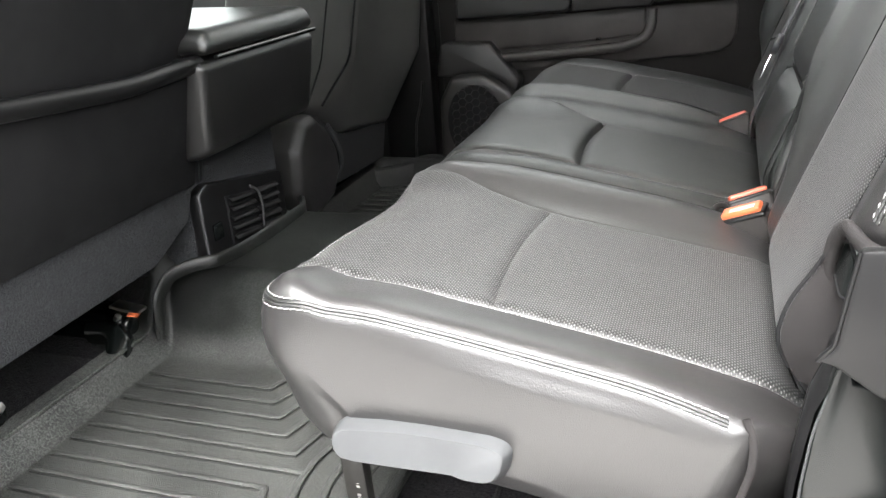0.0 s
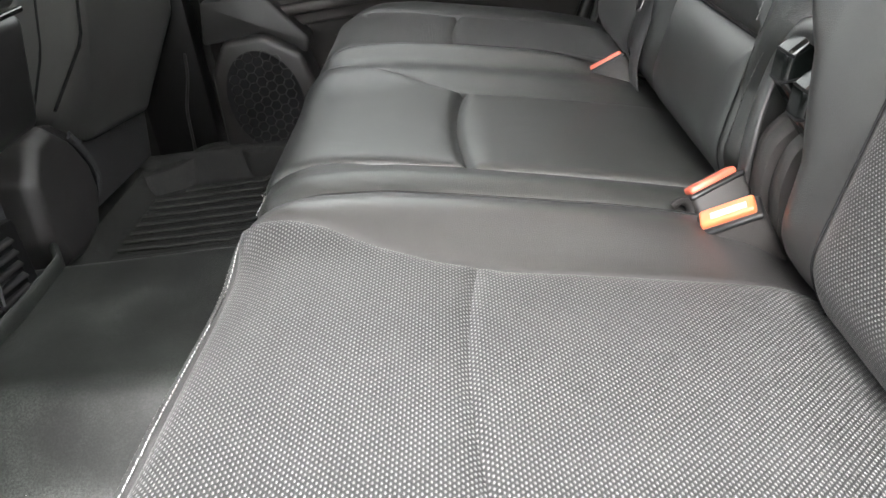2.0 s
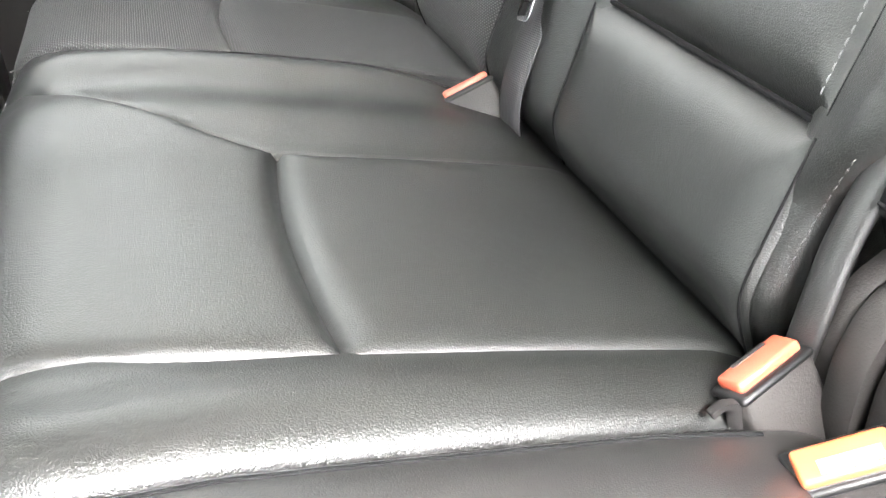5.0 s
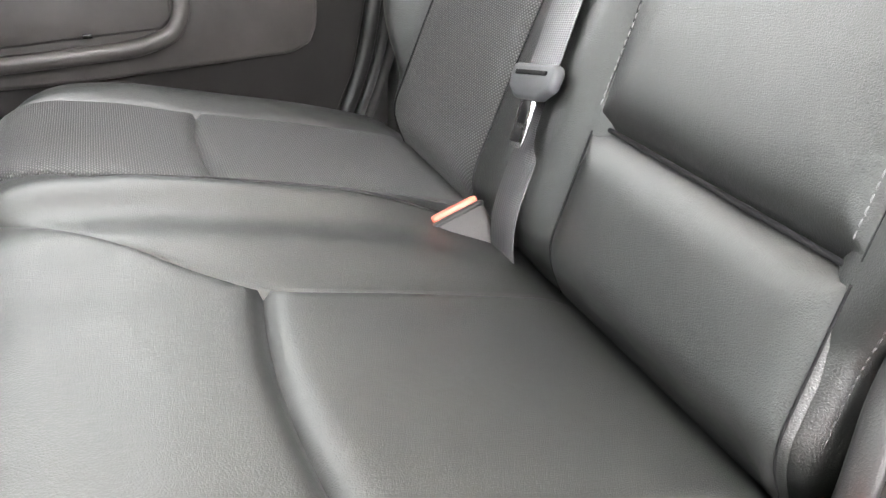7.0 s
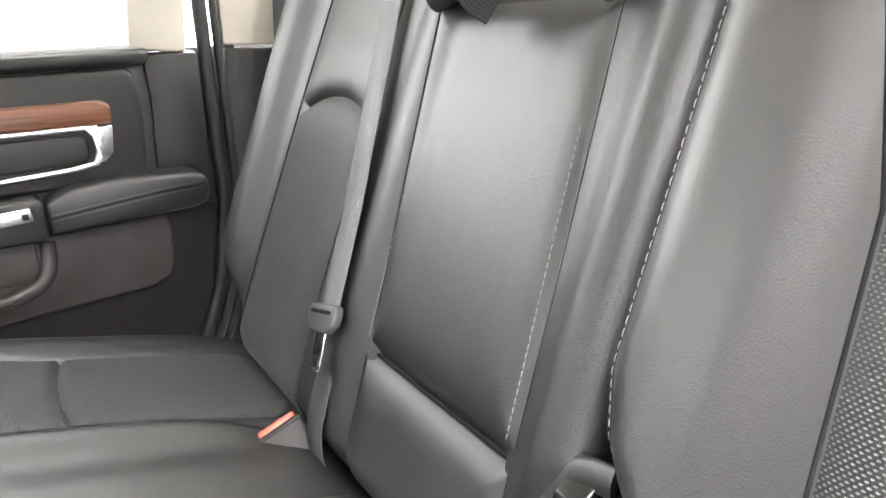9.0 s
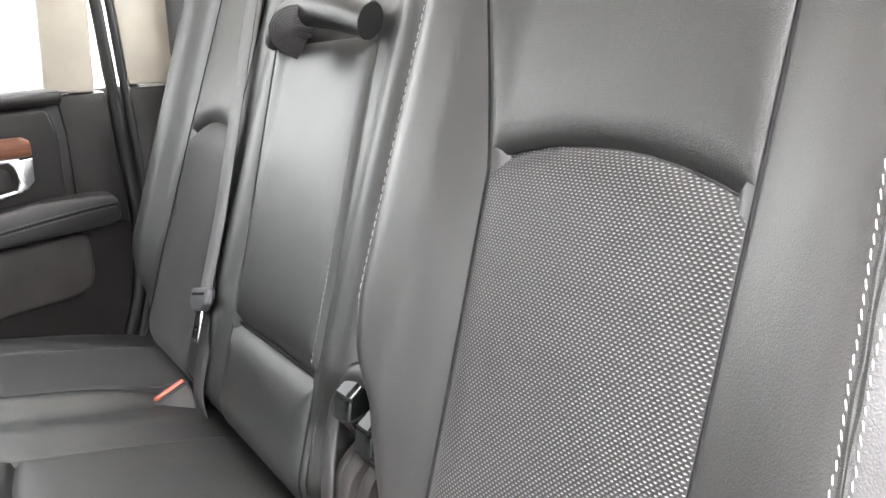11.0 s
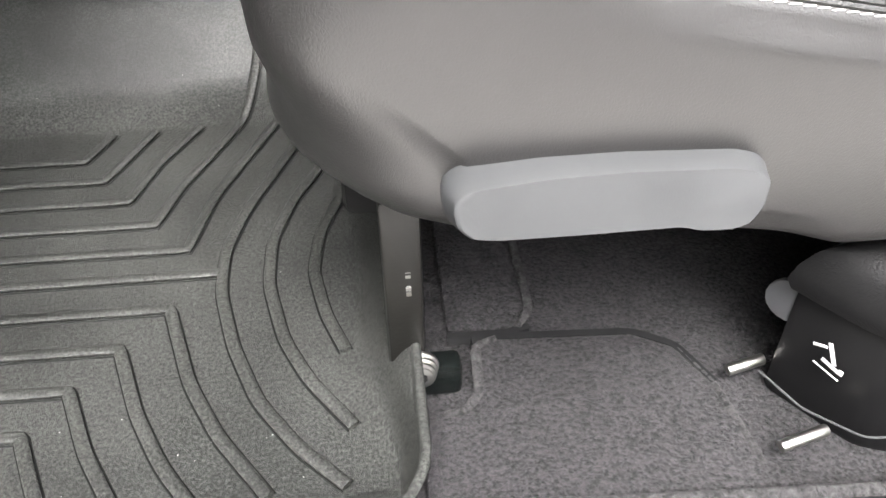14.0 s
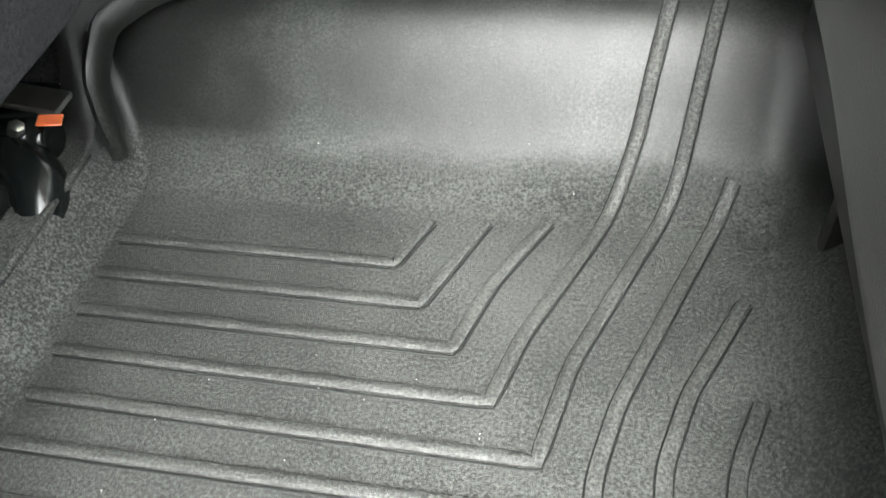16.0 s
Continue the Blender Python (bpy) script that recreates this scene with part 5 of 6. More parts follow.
# ---- outside ----
def outside():
    ground = part("ground", slab_bm([(-900, -900), (900, -900), (900, 900), (-900, 900)], "z", -0.85, 0.1, 0.0), CONCRETE, None)
    tagged(ground, "pale weathered concrete yard", "ground", kind="structure")
    # added wall, out of view: holds back low light through the windscreen
    yard = part("unseen_wall_front", box_bm((0.3, 40.0, 3.4), (-9.0, -1.0, 0.95), 0.02), PLASTERED, None)
    tagged(yard, "unseen grey wall added ahead of the truck to block light", "wall", kind="structure")
    # also added and unseen: blocks low sky light at the open doorway
    side = part("unseen_wall_side", box_bm((40.0, 0.3, 3.4), (10.5, -5.4, 0.95), 0.02), PLASTERED, None)
    tagged(side, "unseen grey wall added beside the truck to block low light", "wall", kind="structure")


outside()


# ---- hinges, buckles and belts of the rear bench ----
KNUCKLE_ANGLES = (100, 148, 188, 232, 280, 320, 0, 50)


def knuckle_rings(x, y0, y1, z, r, swell=1.0):
    """Eight flats round a barrel, one end rounded over: rings of points from the outer end inwards."""
    e = 0.42 * min(r, 0.6 * (y1 - y0))
    rows = [(y0, 0.0), (y0, r - e)] + [(y0 + e * (1 - math.sin(a)), r - e + e * math.cos(a)) for a in np.linspace(math.pi / 2, 0, 7)[1:]]
    rows += [(y1 - 0.1 * (y1 - y0), r), (y1, 0.9 * r)]
    return [[(x + q * swell * math.cos(radians(a)), y, z + q * swell * math.sin(radians(a))) for a in KNUCKLE_ANGLES] for y, q in rows]


def knuckle(x, y0, y1, z, r, parent):
    """A faceted knuckle with dark joints along some of its flats and over the rounded end."""
    rings = knuckle_rings(x, y0, y1, z, r)
    n = len(KNUCKLE_ANGLES)
    bm = bmesh.new()
    rows = [[bm.verts.new(p) for p in ring] for ring in rings[1:]]
    for a, b in zip(rows, rows[1:]):
        for i in range(n):
            bm.faces.new((a[i], a[(i + 1) % n], b[(i + 1) % n], b[i]))
    bm.faces.new(rows[0][::-1])
    bm.faces.new(rows[-1])
    bmesh.ops.recalc_face_normals(bm, faces=bm.faces[:])
    longs = [e for e in bm.edges if len(set(round(v.co.y, 6) for v in e.verts)) > 1]
    bmesh.ops.bevel(bm, geom=longs, offset=0.1 * r, segments=3, profile=0.5, affect="EDGES", clamp_overlap=True)
    ob = part("knuckle", bm, GLOSS, parent, "glossy black faceted knuckle", True, 30)
    for k, start in ((1, 2), (2, 0), (3, 0)):
        line = np.array([ring[k] for ring in knuckle_rings(x, y0, y1, z, r, 0.975)[start:-1]])
        sweep("joint", line, circle(0.0014, 6), CLOTH, ob)
    return ob


def hinge_left():
    t = thing("hinge_cover", (0.32, -0.79, 0.12), "black plastic hinge cover and knuckle beside the rear cushion", "hinge cover", "hinge covers")
    # cover: an inner flange, a split, an outer front strip and a deep side face, swept down the same curve
    levels = [(0.268, 0.330), (0.258, 0.312), (0.250, 0.29), (0.246, 0.262), (0.242, 0.23), (0.240, 0.20), (0.241, 0.17), (0.245, 0.148), (0.256, 0.132)]

    def strip(name, ya, yb, dxa, dxb, label="", mat=BLACK, bulge=0.003, dza=0.0, dzb=0.0):
        rows = []
        for x, z in levels:
            rows.append([(x + dxa + (dxb - dxa) * f - bulge * math.sin(math.pi * f), ya + (yb - ya) * f, z + dza + (dzb - dza) * f) for f in np.linspace(0, 1, 7)])
        ob = grid(name, np.array(rows), mat, t, label)
        return ob
    strip("inner_flange", -0.758, -0.781, 0.008, 0.000, "thin black inner flange", BLACK, 0.002, -0.026, -0.006)
    strip("front_strip", -0.783, -0.806, -0.003, -0.002, "black moulded front strip", BLACK, 0.003, 0.0, -0.014)
    part("side_cover", slab_bm([(0.258, 0.316), (0.262, 0.322), (0.270, 0.320), (0.272, 0.306), (0.285, 0.304), (0.345, 0.268), (0.40, 0.24), (0.40, 0.16), (0.335, 0.132), (0.29, 0.128), (0.262, 0.132), (0.248, 0.15), (0.243, 0.175), (0.244, 0.215), (0.249, 0.268)], "y", -0.810, 0.05, 0.004, 3), GLOSS, t, "black moulded side cover")
    edge = smooth_line([(0.266, -0.807, 0.318), (0.259, -0.808, 0.308), (0.248, -0.808, 0.262), (0.243, -0.808, 0.21), (0.243, -0.808, 0.17), (0.25, -0.808, 0.142)], 40, 0.02)
    sweep("cover_edge", edge, circle(0.0011, 8), GREY, t, (0, -1, 0), "worn grey edge")
    seam = smooth_line([(x - 0.003, -0.7815, z - 0.004) for x, z in levels[:4]], 40, 0.01)
    sweep("flange_edge", seam, circle(0.0009, 6), GREY, t, label="worn grey edge")
    gap = smooth_line([(x - 0.0035, -0.785, z - 0.004) for x, z in levels[1:5]], 30, 0.01)
    v, f, uv = sweep_data(gap, strap_profile(0.006, 0.002), (-0.9, -0.3, 0))
    raw("flange_slot", v, f, CLOTH, t)
    knuckle(0.300, -0.808, -0.758, 0.371, 0.044, t)
    part("neck", box_bm((0.05, 0.034, 0.05), (0.312, -0.778, 0.315), 0.01, 3), GLOSS, t)
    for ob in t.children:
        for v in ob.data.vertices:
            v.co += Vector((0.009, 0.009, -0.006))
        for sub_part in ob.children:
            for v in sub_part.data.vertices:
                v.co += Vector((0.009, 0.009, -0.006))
    # knit cloth gusset that arches over the knuckle
    a = smooth_line([(0.250, -0.738, 0.262), (0.238, -0.744, 0.286), (0.233, -0.748, 0.306), (0.240, -0.748, 0.334), (0.255, -0.748, 0.359), (0.268, -0.749, 0.385), (0.280, -0.752, 0.401), (0.284, -0.760, 0.404), (0.282, -0.776, 0.402), (0.284, -0.80, 0.399), (0.30, -0.825, 0.396)], 70, 0.02)
    c = smooth_line([(0.262, -0.744, 0.255), (0.266, -0.751, 0.285), (0.270, -0.754, 0.302), (0.275, -0.753, 0.322), (0.278, -0.752, 0.342), (0.281, -0.752, 0.364), (0.290, -0.752, 0.384), (0.302, -0.756, 0.393), (0.310, -0.776, 0.395), (0.320, -0.80, 0.392), (0.34, -0.818, 0.388)], 70, 0.02)
    sheet = np.array([[a[i] + (c[i] - a[i]) * f + np.array([0.003, 0.002, 0.0]) * math.sin(math.pi * f) for f in np.linspace(0, 1, 10)] for i in range(70)])
    grid("gusset", sheet, KNIT, t, "soft black knit gusset")
    sweep("gusset_seam", a[4:46] + np.array([-0.002, 0.0, 0.001]), circle(0.0016, 6), CLOTH, t, (-0.9, -0.45, 0))
    hem = smooth_line([(0.266, -0.738, 0.335), (0.262, -0.744, 0.362), (0.264, -0.752, 0.387), (0.269, -0.762, 0.400), (0.271, -0.782, 0.402), (0.276, -0.803, 0.399), (0.298, -0.826, 0.396), (0.33, -0.835, 0.394)], 60, 0.015)
    sweep("gusset_hem", hem, circle(0.0062, 12, 0.75), KNIT, t, (-0.9, -0.45, 0), "rolled knit hem under the bolster")
    # hard shell at the side of the seatback
    part("side_shell", slab_bm([(0.251, 0.329), (0.261, 0.341), (0.270, 0.408), (0.31, 0.412), (0.52, 0.42), (0.60, 0.86), (0.66, 0.86), (0.56, 0.28), (0.36, 0.275), (0.29, 0.306), (0.262, 0.326)], "y", -0.830, 0.010, 0.003), BLACK, t, "black hard side shell")
    sweep("shell_edge", smooth_line([(0.251, -0.829, 0.329), (0.260, -0.829, 0.341), (0.269, -0.829, 0.407)], 16), circle(0.0016, 6), BLACK, t, (0, -1, 0))


def hinge_middle():
    t = thing("hinge_cover", (0.3, -0.335, 0.22), "pair of black plastic hinge knuckles between the seatbacks", "hinge cover", "hinge covers")
    for y, z, x in ((-0.313, 0.370, 0.303), (-0.358, 0.352, 0.301)):
        knuckle(x, y - 0.0145, y + 0.0145, z, 0.036, t)
    for y, w, x in ((-0.306, 0.016, 0.262), (-0.328, 0.022, 0.257), (-0.353, 0.020, 0.264)):
        line = smooth_line([(x + 0.026, y, 0.330), (x + 0.006, y, 0.316), (x - 0.006, y - 0.003, 0.285), (x - 0.006, y - 0.006, 0.245), (x + 0.002, y - 0.006, 0.2)], 30, 0.02)
        sweep("lower_cover", line, [(-w / 2, -0.012), (-w / 2, 0.001), (-w / 2 + 0.003, 0.003), (w / 2 - 0.003, 0.003), (w / 2, 0.001), (w / 2, -0.012)], BUCKLE, t, (-1, 0, 0.2), "curved black lower cover")
    arch = smooth_line([(0.246, -0.299, 0.265), (0.249, -0.298, 0.29), (0.254, -0.295, 0.312), (0.260, -0.291, 0.330), (0.267, -0.289, 0.350), (0.275, -0.288, 0.370), (0.282, -0.291, 0.388), (0.288, -0.301, 0.401), (0.291, -0.314, 0.405), (0.294, -0.338, 0.407)], 70, 0.015)
    sweep("gusset", arch, [(0.0115 * math.cos(a), -0.003 + 0.0055 * math.sin(a)) for a in np.linspace(-0.3, math.pi + 0.3, 12)], LEATHER_SIDE, t, (-0.93, 0.0, 0.37), "soft leather roll round the knuckles")
    seam = smooth_line([(0.246, -0.281, 0.300), (0.253, -0.279, 0.322), (0.261, -0.278, 0.344), (0.269, -0.278, 0.364), (0.276, -0.279, 0.381)], 50, 0.01)
    stitches("stitch_row", seam, (-0.93, 0.0, 0.37), DARK_THREAD, t, step=0.0055, length=0.004, lift=0.006)
    box("hinge_core", (0.09, 0.075, 0.2), (0.345, -0.335, 0.29), CLOTH, t, 0.01)


def buckle(at, along, up, button, label):
    """A belt buckle: at is the middle of its top face, along its long side, up the way it points."""
    t = thing("seat_belt_buckle", at, label, "buckle", "rear seat belt buckles")
    u = Vector(up).normalized()
    a = (Vector(along) - Vector(along).dot(u) * u).normalized()
    n = u.cross(a)
    m = Matrix((a, n, u)).transposed().to_4x4()
    m.translation = Vector(at)

    def put(name, size, off, mat, parent, r, text=""):
        bm = box_bm(size, off, r, 3)
        bmesh.ops.transform(bm, matrix=m, verts=bm.verts[:])
        return part(name, bm, mat, parent, text)
    put("body", (0.054, 0.026, 0.075), (0, 0, -0.041), BUCKLE, t, 0.006, "black plastic body")
    b = put("release_button", (0.047, 0.0195, 0.008), (0, 0, -0.002), button, t, 0.003, "bright release button")
    if button != ORANGE:
        put("slot", (0.026, 0.004, 0.002), (0.0, 0.0065, 0.0014), BUCKLE, b, 0.0008)
    if button == ORANGE:
        put("print_bar", (0.030, 0.007, 0.0008), (0.002, -0.003, 0.0022), WHITE, b, 0.0, "pale worn print")
    put("rim", (0.0555, 0.0275, 0.006), (0, 0, -0.0075), BLACK, t, 0.003)
    put("stalk", (0.03, 0.009, 0.06), (0, 0, -0.10), BLACK, t, 0.003)
    return t


def strap_loop():
    t = thing("elastic_loop", (0.19, -0.31, 0.24), "grey elastic loop holding the buckles in the cushion gap", "strap")
    line = smooth_line([(0.180, -0.318, 0.258), (0.188, -0.317, 0.264), (0.197, -0.318, 0.258), (0.202, -0.319, 0.24)], 24, 0.01)
    sweep("loop", line, strap_profile(0.012, 0.006), KNIT, t, (0, 0.6, 0.6))


def centre_belt():
    t = thing("seat_belt", (0.26, 0.1, 0.3), "grey centre seat belt stowed against the seatback with its latch plate", "seat belt", "rear seat belts")

    def pts(rows):
        return smooth_line([back_point(y, z, h) for y, z, h in rows], 60, 0.03)
    sweep("webbing", pts([(0.195, 0.885, 0.02), (0.172, 0.76, 0.024), (0.145, 0.62, 0.022), (0.122, 0.5, 0.02), (0.100, 0.392, 0.024)]), strap_profile(0.047, 0.0016), BELT, t, tuple(BN), "ribbed grey webbing")
    sweep("lower_webbing", pts([(0.099, 0.388, 0.012), (0.096, 0.36, 0.010), (0.090, 0.315, 0.012), (0.084, 0.275, 0.012), (0.08, 0.245, 0.0), (0.08, 0.225, -0.02)]), strap_profile(0.044, 0.0016), BELT_DARK, t, tuple(BN), "charcoal webbing")
    # latch plate, moulded over a steel tongue
    def placed(bm):
        z_axis = Vector(BN)
        y_axis = Vector((0.4, 0, 1)).normalized()
        x_axis = y_axis.cross(z_axis)
        m = Matrix((x_axis, y_axis, z_axis)).transposed().to_4x4()
        m.translation = Vector(back_point(0.100, 0.386, 0.027))
        bmesh.ops.transform(bm, matrix=m @ pose(0, 0, 0, 0, 0, 12), verts=bm.verts[:])
        return bm
    plate = part("latch_plate", placed(slab_bm([(-0.033, 0.016), (0.033, 0.016), (0.036, 0.008), (0.034, -0.006), (0.018, -0.016), (-0.018, -0.016), (-0.034, -0.006), (-0.036, 0.008)], "z", -0.006, 0.012, 0.004, 3)), SHIELD, t, "grey moulded latch plate")
    part("belt_slot", placed(box_bm((0.05, 0.004, 0.002), (0, 0.007, 0.0065), 0.0008)), CLOTH, plate)
    part("tongue", placed(slab_bm([(-0.012, -0.014), (0.012, -0.014), (0.0115, -0.052), (0.008, -0.058), (-0.008, -0.058), (-0.0115, -0.052)], "z", -0.0012, 0.0024, 0.0008)), CHROME, plate, "chromed steel tongue")
    part("tongue_slot", placed(box_bm((0.012, 0.013, 0.004), (0, -0.047, 0), 0.001)), CLOTH, plate)
    part("tongue_cover", placed(box_bm((0.014, 0.022, 0.0034), (0, -0.026, 0), 0.001)), BLACK, plate)


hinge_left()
hinge_middle()
buckle((0.217, -0.303, 0.274), (0.041, 0.012, 0.016), (-0.35, 0.38, 0.85), RED, "black belt buckle with red release button in the cushion gap")
buckle((0.210, -0.378, 0.278), (0.034, -0.012, 0.022), (-0.4, -0.1, 0.85), ORANGE, "black belt buckle with orange release button beside the cushion")
buckle((0.200, 0.137, 0.270), (0.038, -0.002, 0.017), (-0.3, 0.45, 0.75), RED, "worn grey-black belt buckle with red button, between seats")
strap_loop()
centre_belt()


# ---- under the left cushion ----
def bound_edge(line, parent, r):
    """An overcast carpet edge: a cord wrapped by uneven turns of thread."""
    sweep("cord", line, circle(r, 8, 0.8), BINDING, parent)
    rng = random.Random(7)
    s = np.concatenate([[0], np.cumsum(np.linalg.norm(np.diff(line, axis=0), axis=1))])
    at, verts, faces = 0.002, [], []
    while at < s[-1] - 0.012:
        w = rng.uniform(0.006, 0.011)
        c = np.array([np.interp(at + w / 2, s, line[:, i]) for i in range(3)])
        e = np.array([np.interp(at + w / 2 + 0.002, s, line[:, i]) for i in range(3)]) - c
        e /= np.linalg.norm(e) + 1e-9
        side = np.cross(e, (0, 0, 1))
        base = len(verts)
        rr = r * rng.uniform(1.06, 1.25)
        for f, k in ((-0.5, 0.9), (-0.32, 1.0), (0.32, 1.0), (0.5, 0.9)):
            for a in range(9):
                ang = math.pi * (a / 8)
                verts.append(c + e * f * w + side * rr * k * math.cos(ang) + np.array([0, 0, 0.85 * rr * k * math.sin(ang)]))
        for i in range(3):
            for a in range(8):
                faces.append((base + i * 9 + a, base + i * 9 + a + 1, base + i * 9 + 10 + a, base + i * 9 + 9 + a))
        at += w
    tagged(raw("wrapping", verts, faces, BINDING, parent, "overcast grey thread"), kind="stuff")


def under_seat():
    for outline, name in (([(-0.131, -0.88), (-0.131, -0.783), (-0.100, -0.780), (-0.088, -0.765), (-0.086, -0.722), (-0.07, -0.716), (0.03, -0.722), (0.058, -0.738), (0.075, -0.775), (0.084, -0.84), (0.085, -0.88)], "carpet_panel"),
                          ([(-0.105, -0.700), (-0.105, -0.52), (-0.041, -0.52), (-0.040, -0.69), (-0.052, -0.705)], "carpet_panel")):
        t = part(name, slab_bm(outline, "z", -0.011, 0.013 if outline[0][1] < -0.8 else 0.009, 0.004, 2), CARPET, None)
        tagged(t, "charcoal carpet panel with bound edge on the cab floor", "carpet", "carpet panels")
        if outline[0][1] > -0.8:
            bound_edge(smooth_line([(x, y, 0.0005) for x, y in outline[1:]], 120, 0.012), t, 0.0030)
            # dark strip that paints in the shadow below the bound edge
            edge_shade = smooth_line([(-0.105, -0.7085, 0.0), (-0.06, -0.7095, 0.0), (-0.043, -0.705, 0.0)], 30, 0.008)
            sweep("edge_shade", edge_shade + np.array([0, 0, -0.004]), strap_profile(0.0026, 0.008), CLOTH, t)
        else:
            bound_edge(smooth_line([(-0.114, -0.781, 0.0005)] + [(x, y, 0.0005) for x, y in outline[2:6]], 80, 0.012), t, 0.0034)
            bound_edge(smooth_line([(x, y, 0.0) for x, y in outline[7:-1]], 60, 0.012), t, 0.0028)
            # the shadow line behind the raised panel, laid on as a dark strip
            edge_shade = smooth_line([(-0.088, -0.7175, 0.0)] + [(x, y + 0.0012, 0.0) for x, y in outline[5:9]], 60, 0.012)
            sweep("edge_shade", edge_shade + np.array([0, 0, -0.0015]), strap_profile(0.0022, 0.008), CLOTH, t)
    sill = thing("sill_carpet_binding", (0.05, -0.872, -0.01), "pale grey overcast binding along the carpet edge by the door sill", "binding")
    edge = smooth_line([(-0.12, -0.853, 0.003), (0.0, -0.860, 0.003), (0.15, -0.868, 0.003), (0.3, -0.87, 0.003)], 40)
    bound_edge(edge, sill, 0.0042)
    # painted shade beside the binding: a dark strip along its outer side
    sweep("edge_shade", edge + np.array([0, -0.0056, -0.003]), strap_profile(0.004, 0.006), CLOTH, sill)


def quarter_box():
    t = thing("trim_box", (0.22, -0.83, -0.02), "black plastic trim box with a white fold-seat symbol", "trim box")
    out = [(0.106, -0.774), (0.147, -0.832), (0.30, -0.89), (0.47, -0.93), (0.47, -0.77), (0.20, -0.742)]
    low = part("body", slab_bm([(x + 0.004, y + 0.003) for x, y in out], "z", -0.012, 0.108, 0.008, 2), BLACK, t, "smooth black box front")
    rows = []
    centre = Vector((0.30, -0.84, 0.0))
    ring = smooth_line([(x, y, 0.0) for x, y in out + out[:1]], 72, 0.05)[:-1]
    for inward, z in ((0.030, 0.086), (0.0, 0.089), (-0.004, 0.097), (0.0, 0.110), (0.008, 0.121), (0.022, 0.129), (0.045, 0.134), (0.09, 0.137), (0.13, 0.138)):
        row = []
        for p in ring:
            away = centre - Vector(p)
            k = min(0.98, inward / away.length)
            q = Vector(p) + away * k
            row.append((q.x, q.y, z + (0.10 * max(0.0, q.x - 0.12) if inward >= 0 and z > 0.1 else 0.03 * max(0.0, q.x - 0.12))))
        rows.append(row)
    v = [p for row in rows for p in row]
    m_, f = len(ring), []
    for a in range(len(rows) - 1):
        for b in range(m_):
            k = (b + 1) % m_
            f.append((a * m_ + b, a * m_ + k, (a + 1) * m_ + k, (a + 1) * m_ + b))
    f += [tuple(range(m_ - 1, -1, -1)), tuple((len(rows) - 1) * m_ + b for b in range(m_))]
    raw("lid", v, f, LID, t, "grained black lid", None, True, 60)
    # symbol on the slanted front face
    a, b = Vector((0.106, -0.774, 0)), Vector((0.147, -0.832, 0))
    along = (b - a).normalized()
    outn = Vector((along.y, -along.x, 0))
    if outn.x > 0:
        outn = -outn
    m = Matrix((along, Vector((0, 0, 1)), outn)).transposed().to_4x4()
    m.translation = (a + b) / 2 + outn * 0.0035 + Vector((0, 0, 0.055))
    for size, off, rot in (((0.004, 0.020, 0.001), (0.004, 0.008, 0), 25), ((0.016, 0.004, 0.001), (0.006, -0.003, 0), -15), ((0.011, 0.003, 0.001), (-0.006, 0.010, 0), 20), ((0.022, 0.0016, 0.001), (0.004, -0.010, 0), -12), ((0.005, 0.005, 0.001), (0.014, -0.004, 0), 0)):
        bm = box_bm((0.85 * size[0], 0.7 * size[1], size[2]) if size[0] > size[1] else (0.7 * size[0], 0.85 * size[1], size[2]), (0, 0, 0), 0.0003, 1)
        bmesh.ops.transform(bm, matrix=m @ pose(0.85 * off[0], 0.85 * off[1], 0, 0, 0, rot), verts=bm.verts[:])
        part("symbol", bm, WHITE, low)
    lip = smooth_line([a + outn * 0.003 + Vector((0, 0, 0.012)), (a + b) / 2 + outn * 0.003 + Vector((0, 0, 0.004)), b + outn * 0.002 + Vector((0.004, -0.004, 0.012)), b + Vector((0.03, -0.012, 0.02))], 24, 0.01)
    sweep("finger_edge", lip, circle(0.0009, 6), GREY, low)
    part("side_cap", cyl_bm((0.113, -0.769, 0.07), (0.119, -0.763, 0.07), 0.018, 0.015, 20, 0.003), SHIELD, t, "grey side cap")
    rods = thing("steel_rod", (0.08, -0.8, 0.0), "pair of bright steel rods on the carpet by the trim box", "rod")
    for a, b in (((0.084, -0.770, 0.008), (0.112, -0.764, 0.010)), ((0.094, -0.836, 0.010), (0.128, -0.828, 0.012))):
        part("rod", cyl_bm(a, b, 0.0042, None, 14, 0.001), STEEL, rods)
    strip = part("trim", slab_bm([(0.10, -0.89), (0.47, -0.96), (0.47, -1.0), (0.05, -1.0), (0.02, -0.90)], "z", -0.05, 0.045, 0.012, 3), LEATHER_SIDE, None)
    tagged(strip, "grained black sill trim", "trim", kind="structure")


under_seat()
quarter_box()


# ---- front seats and console ----
def hull(name, rings, mat, parent, label="", r=0.02):
    """A solid through a list of rings with the same number of corners; edges rounded."""
    bm = bmesh.new()
    rows = [[bm.verts.new(p) for p in ring] for ring in rings]
    for a, b in zip(rows, rows[1:]):
        for i in range(len(a)):
            k = (i + 1) % len(a)
            bm.faces.new((a[i], a[k], b[k], b[i]))
    bm.faces.new(rows[0][::-1])
    bm.faces.new(rows[-1])
    bmesh.ops.recalc_face_normals(bm, faces=bm.faces[:])
    if r:
        bmesh.ops.bevel(bm, geom=bm.edges[:], offset=r, segments=4, profile=0.5, affect="EDGES", clamp_overlap=True)
    return part(name, bm, mat, parent, label, sharp=70)


def fx(z, off=0.0):
    return -0.66 + 0.2 * z + 0.2 * max(0.0, z - 0.40) + off


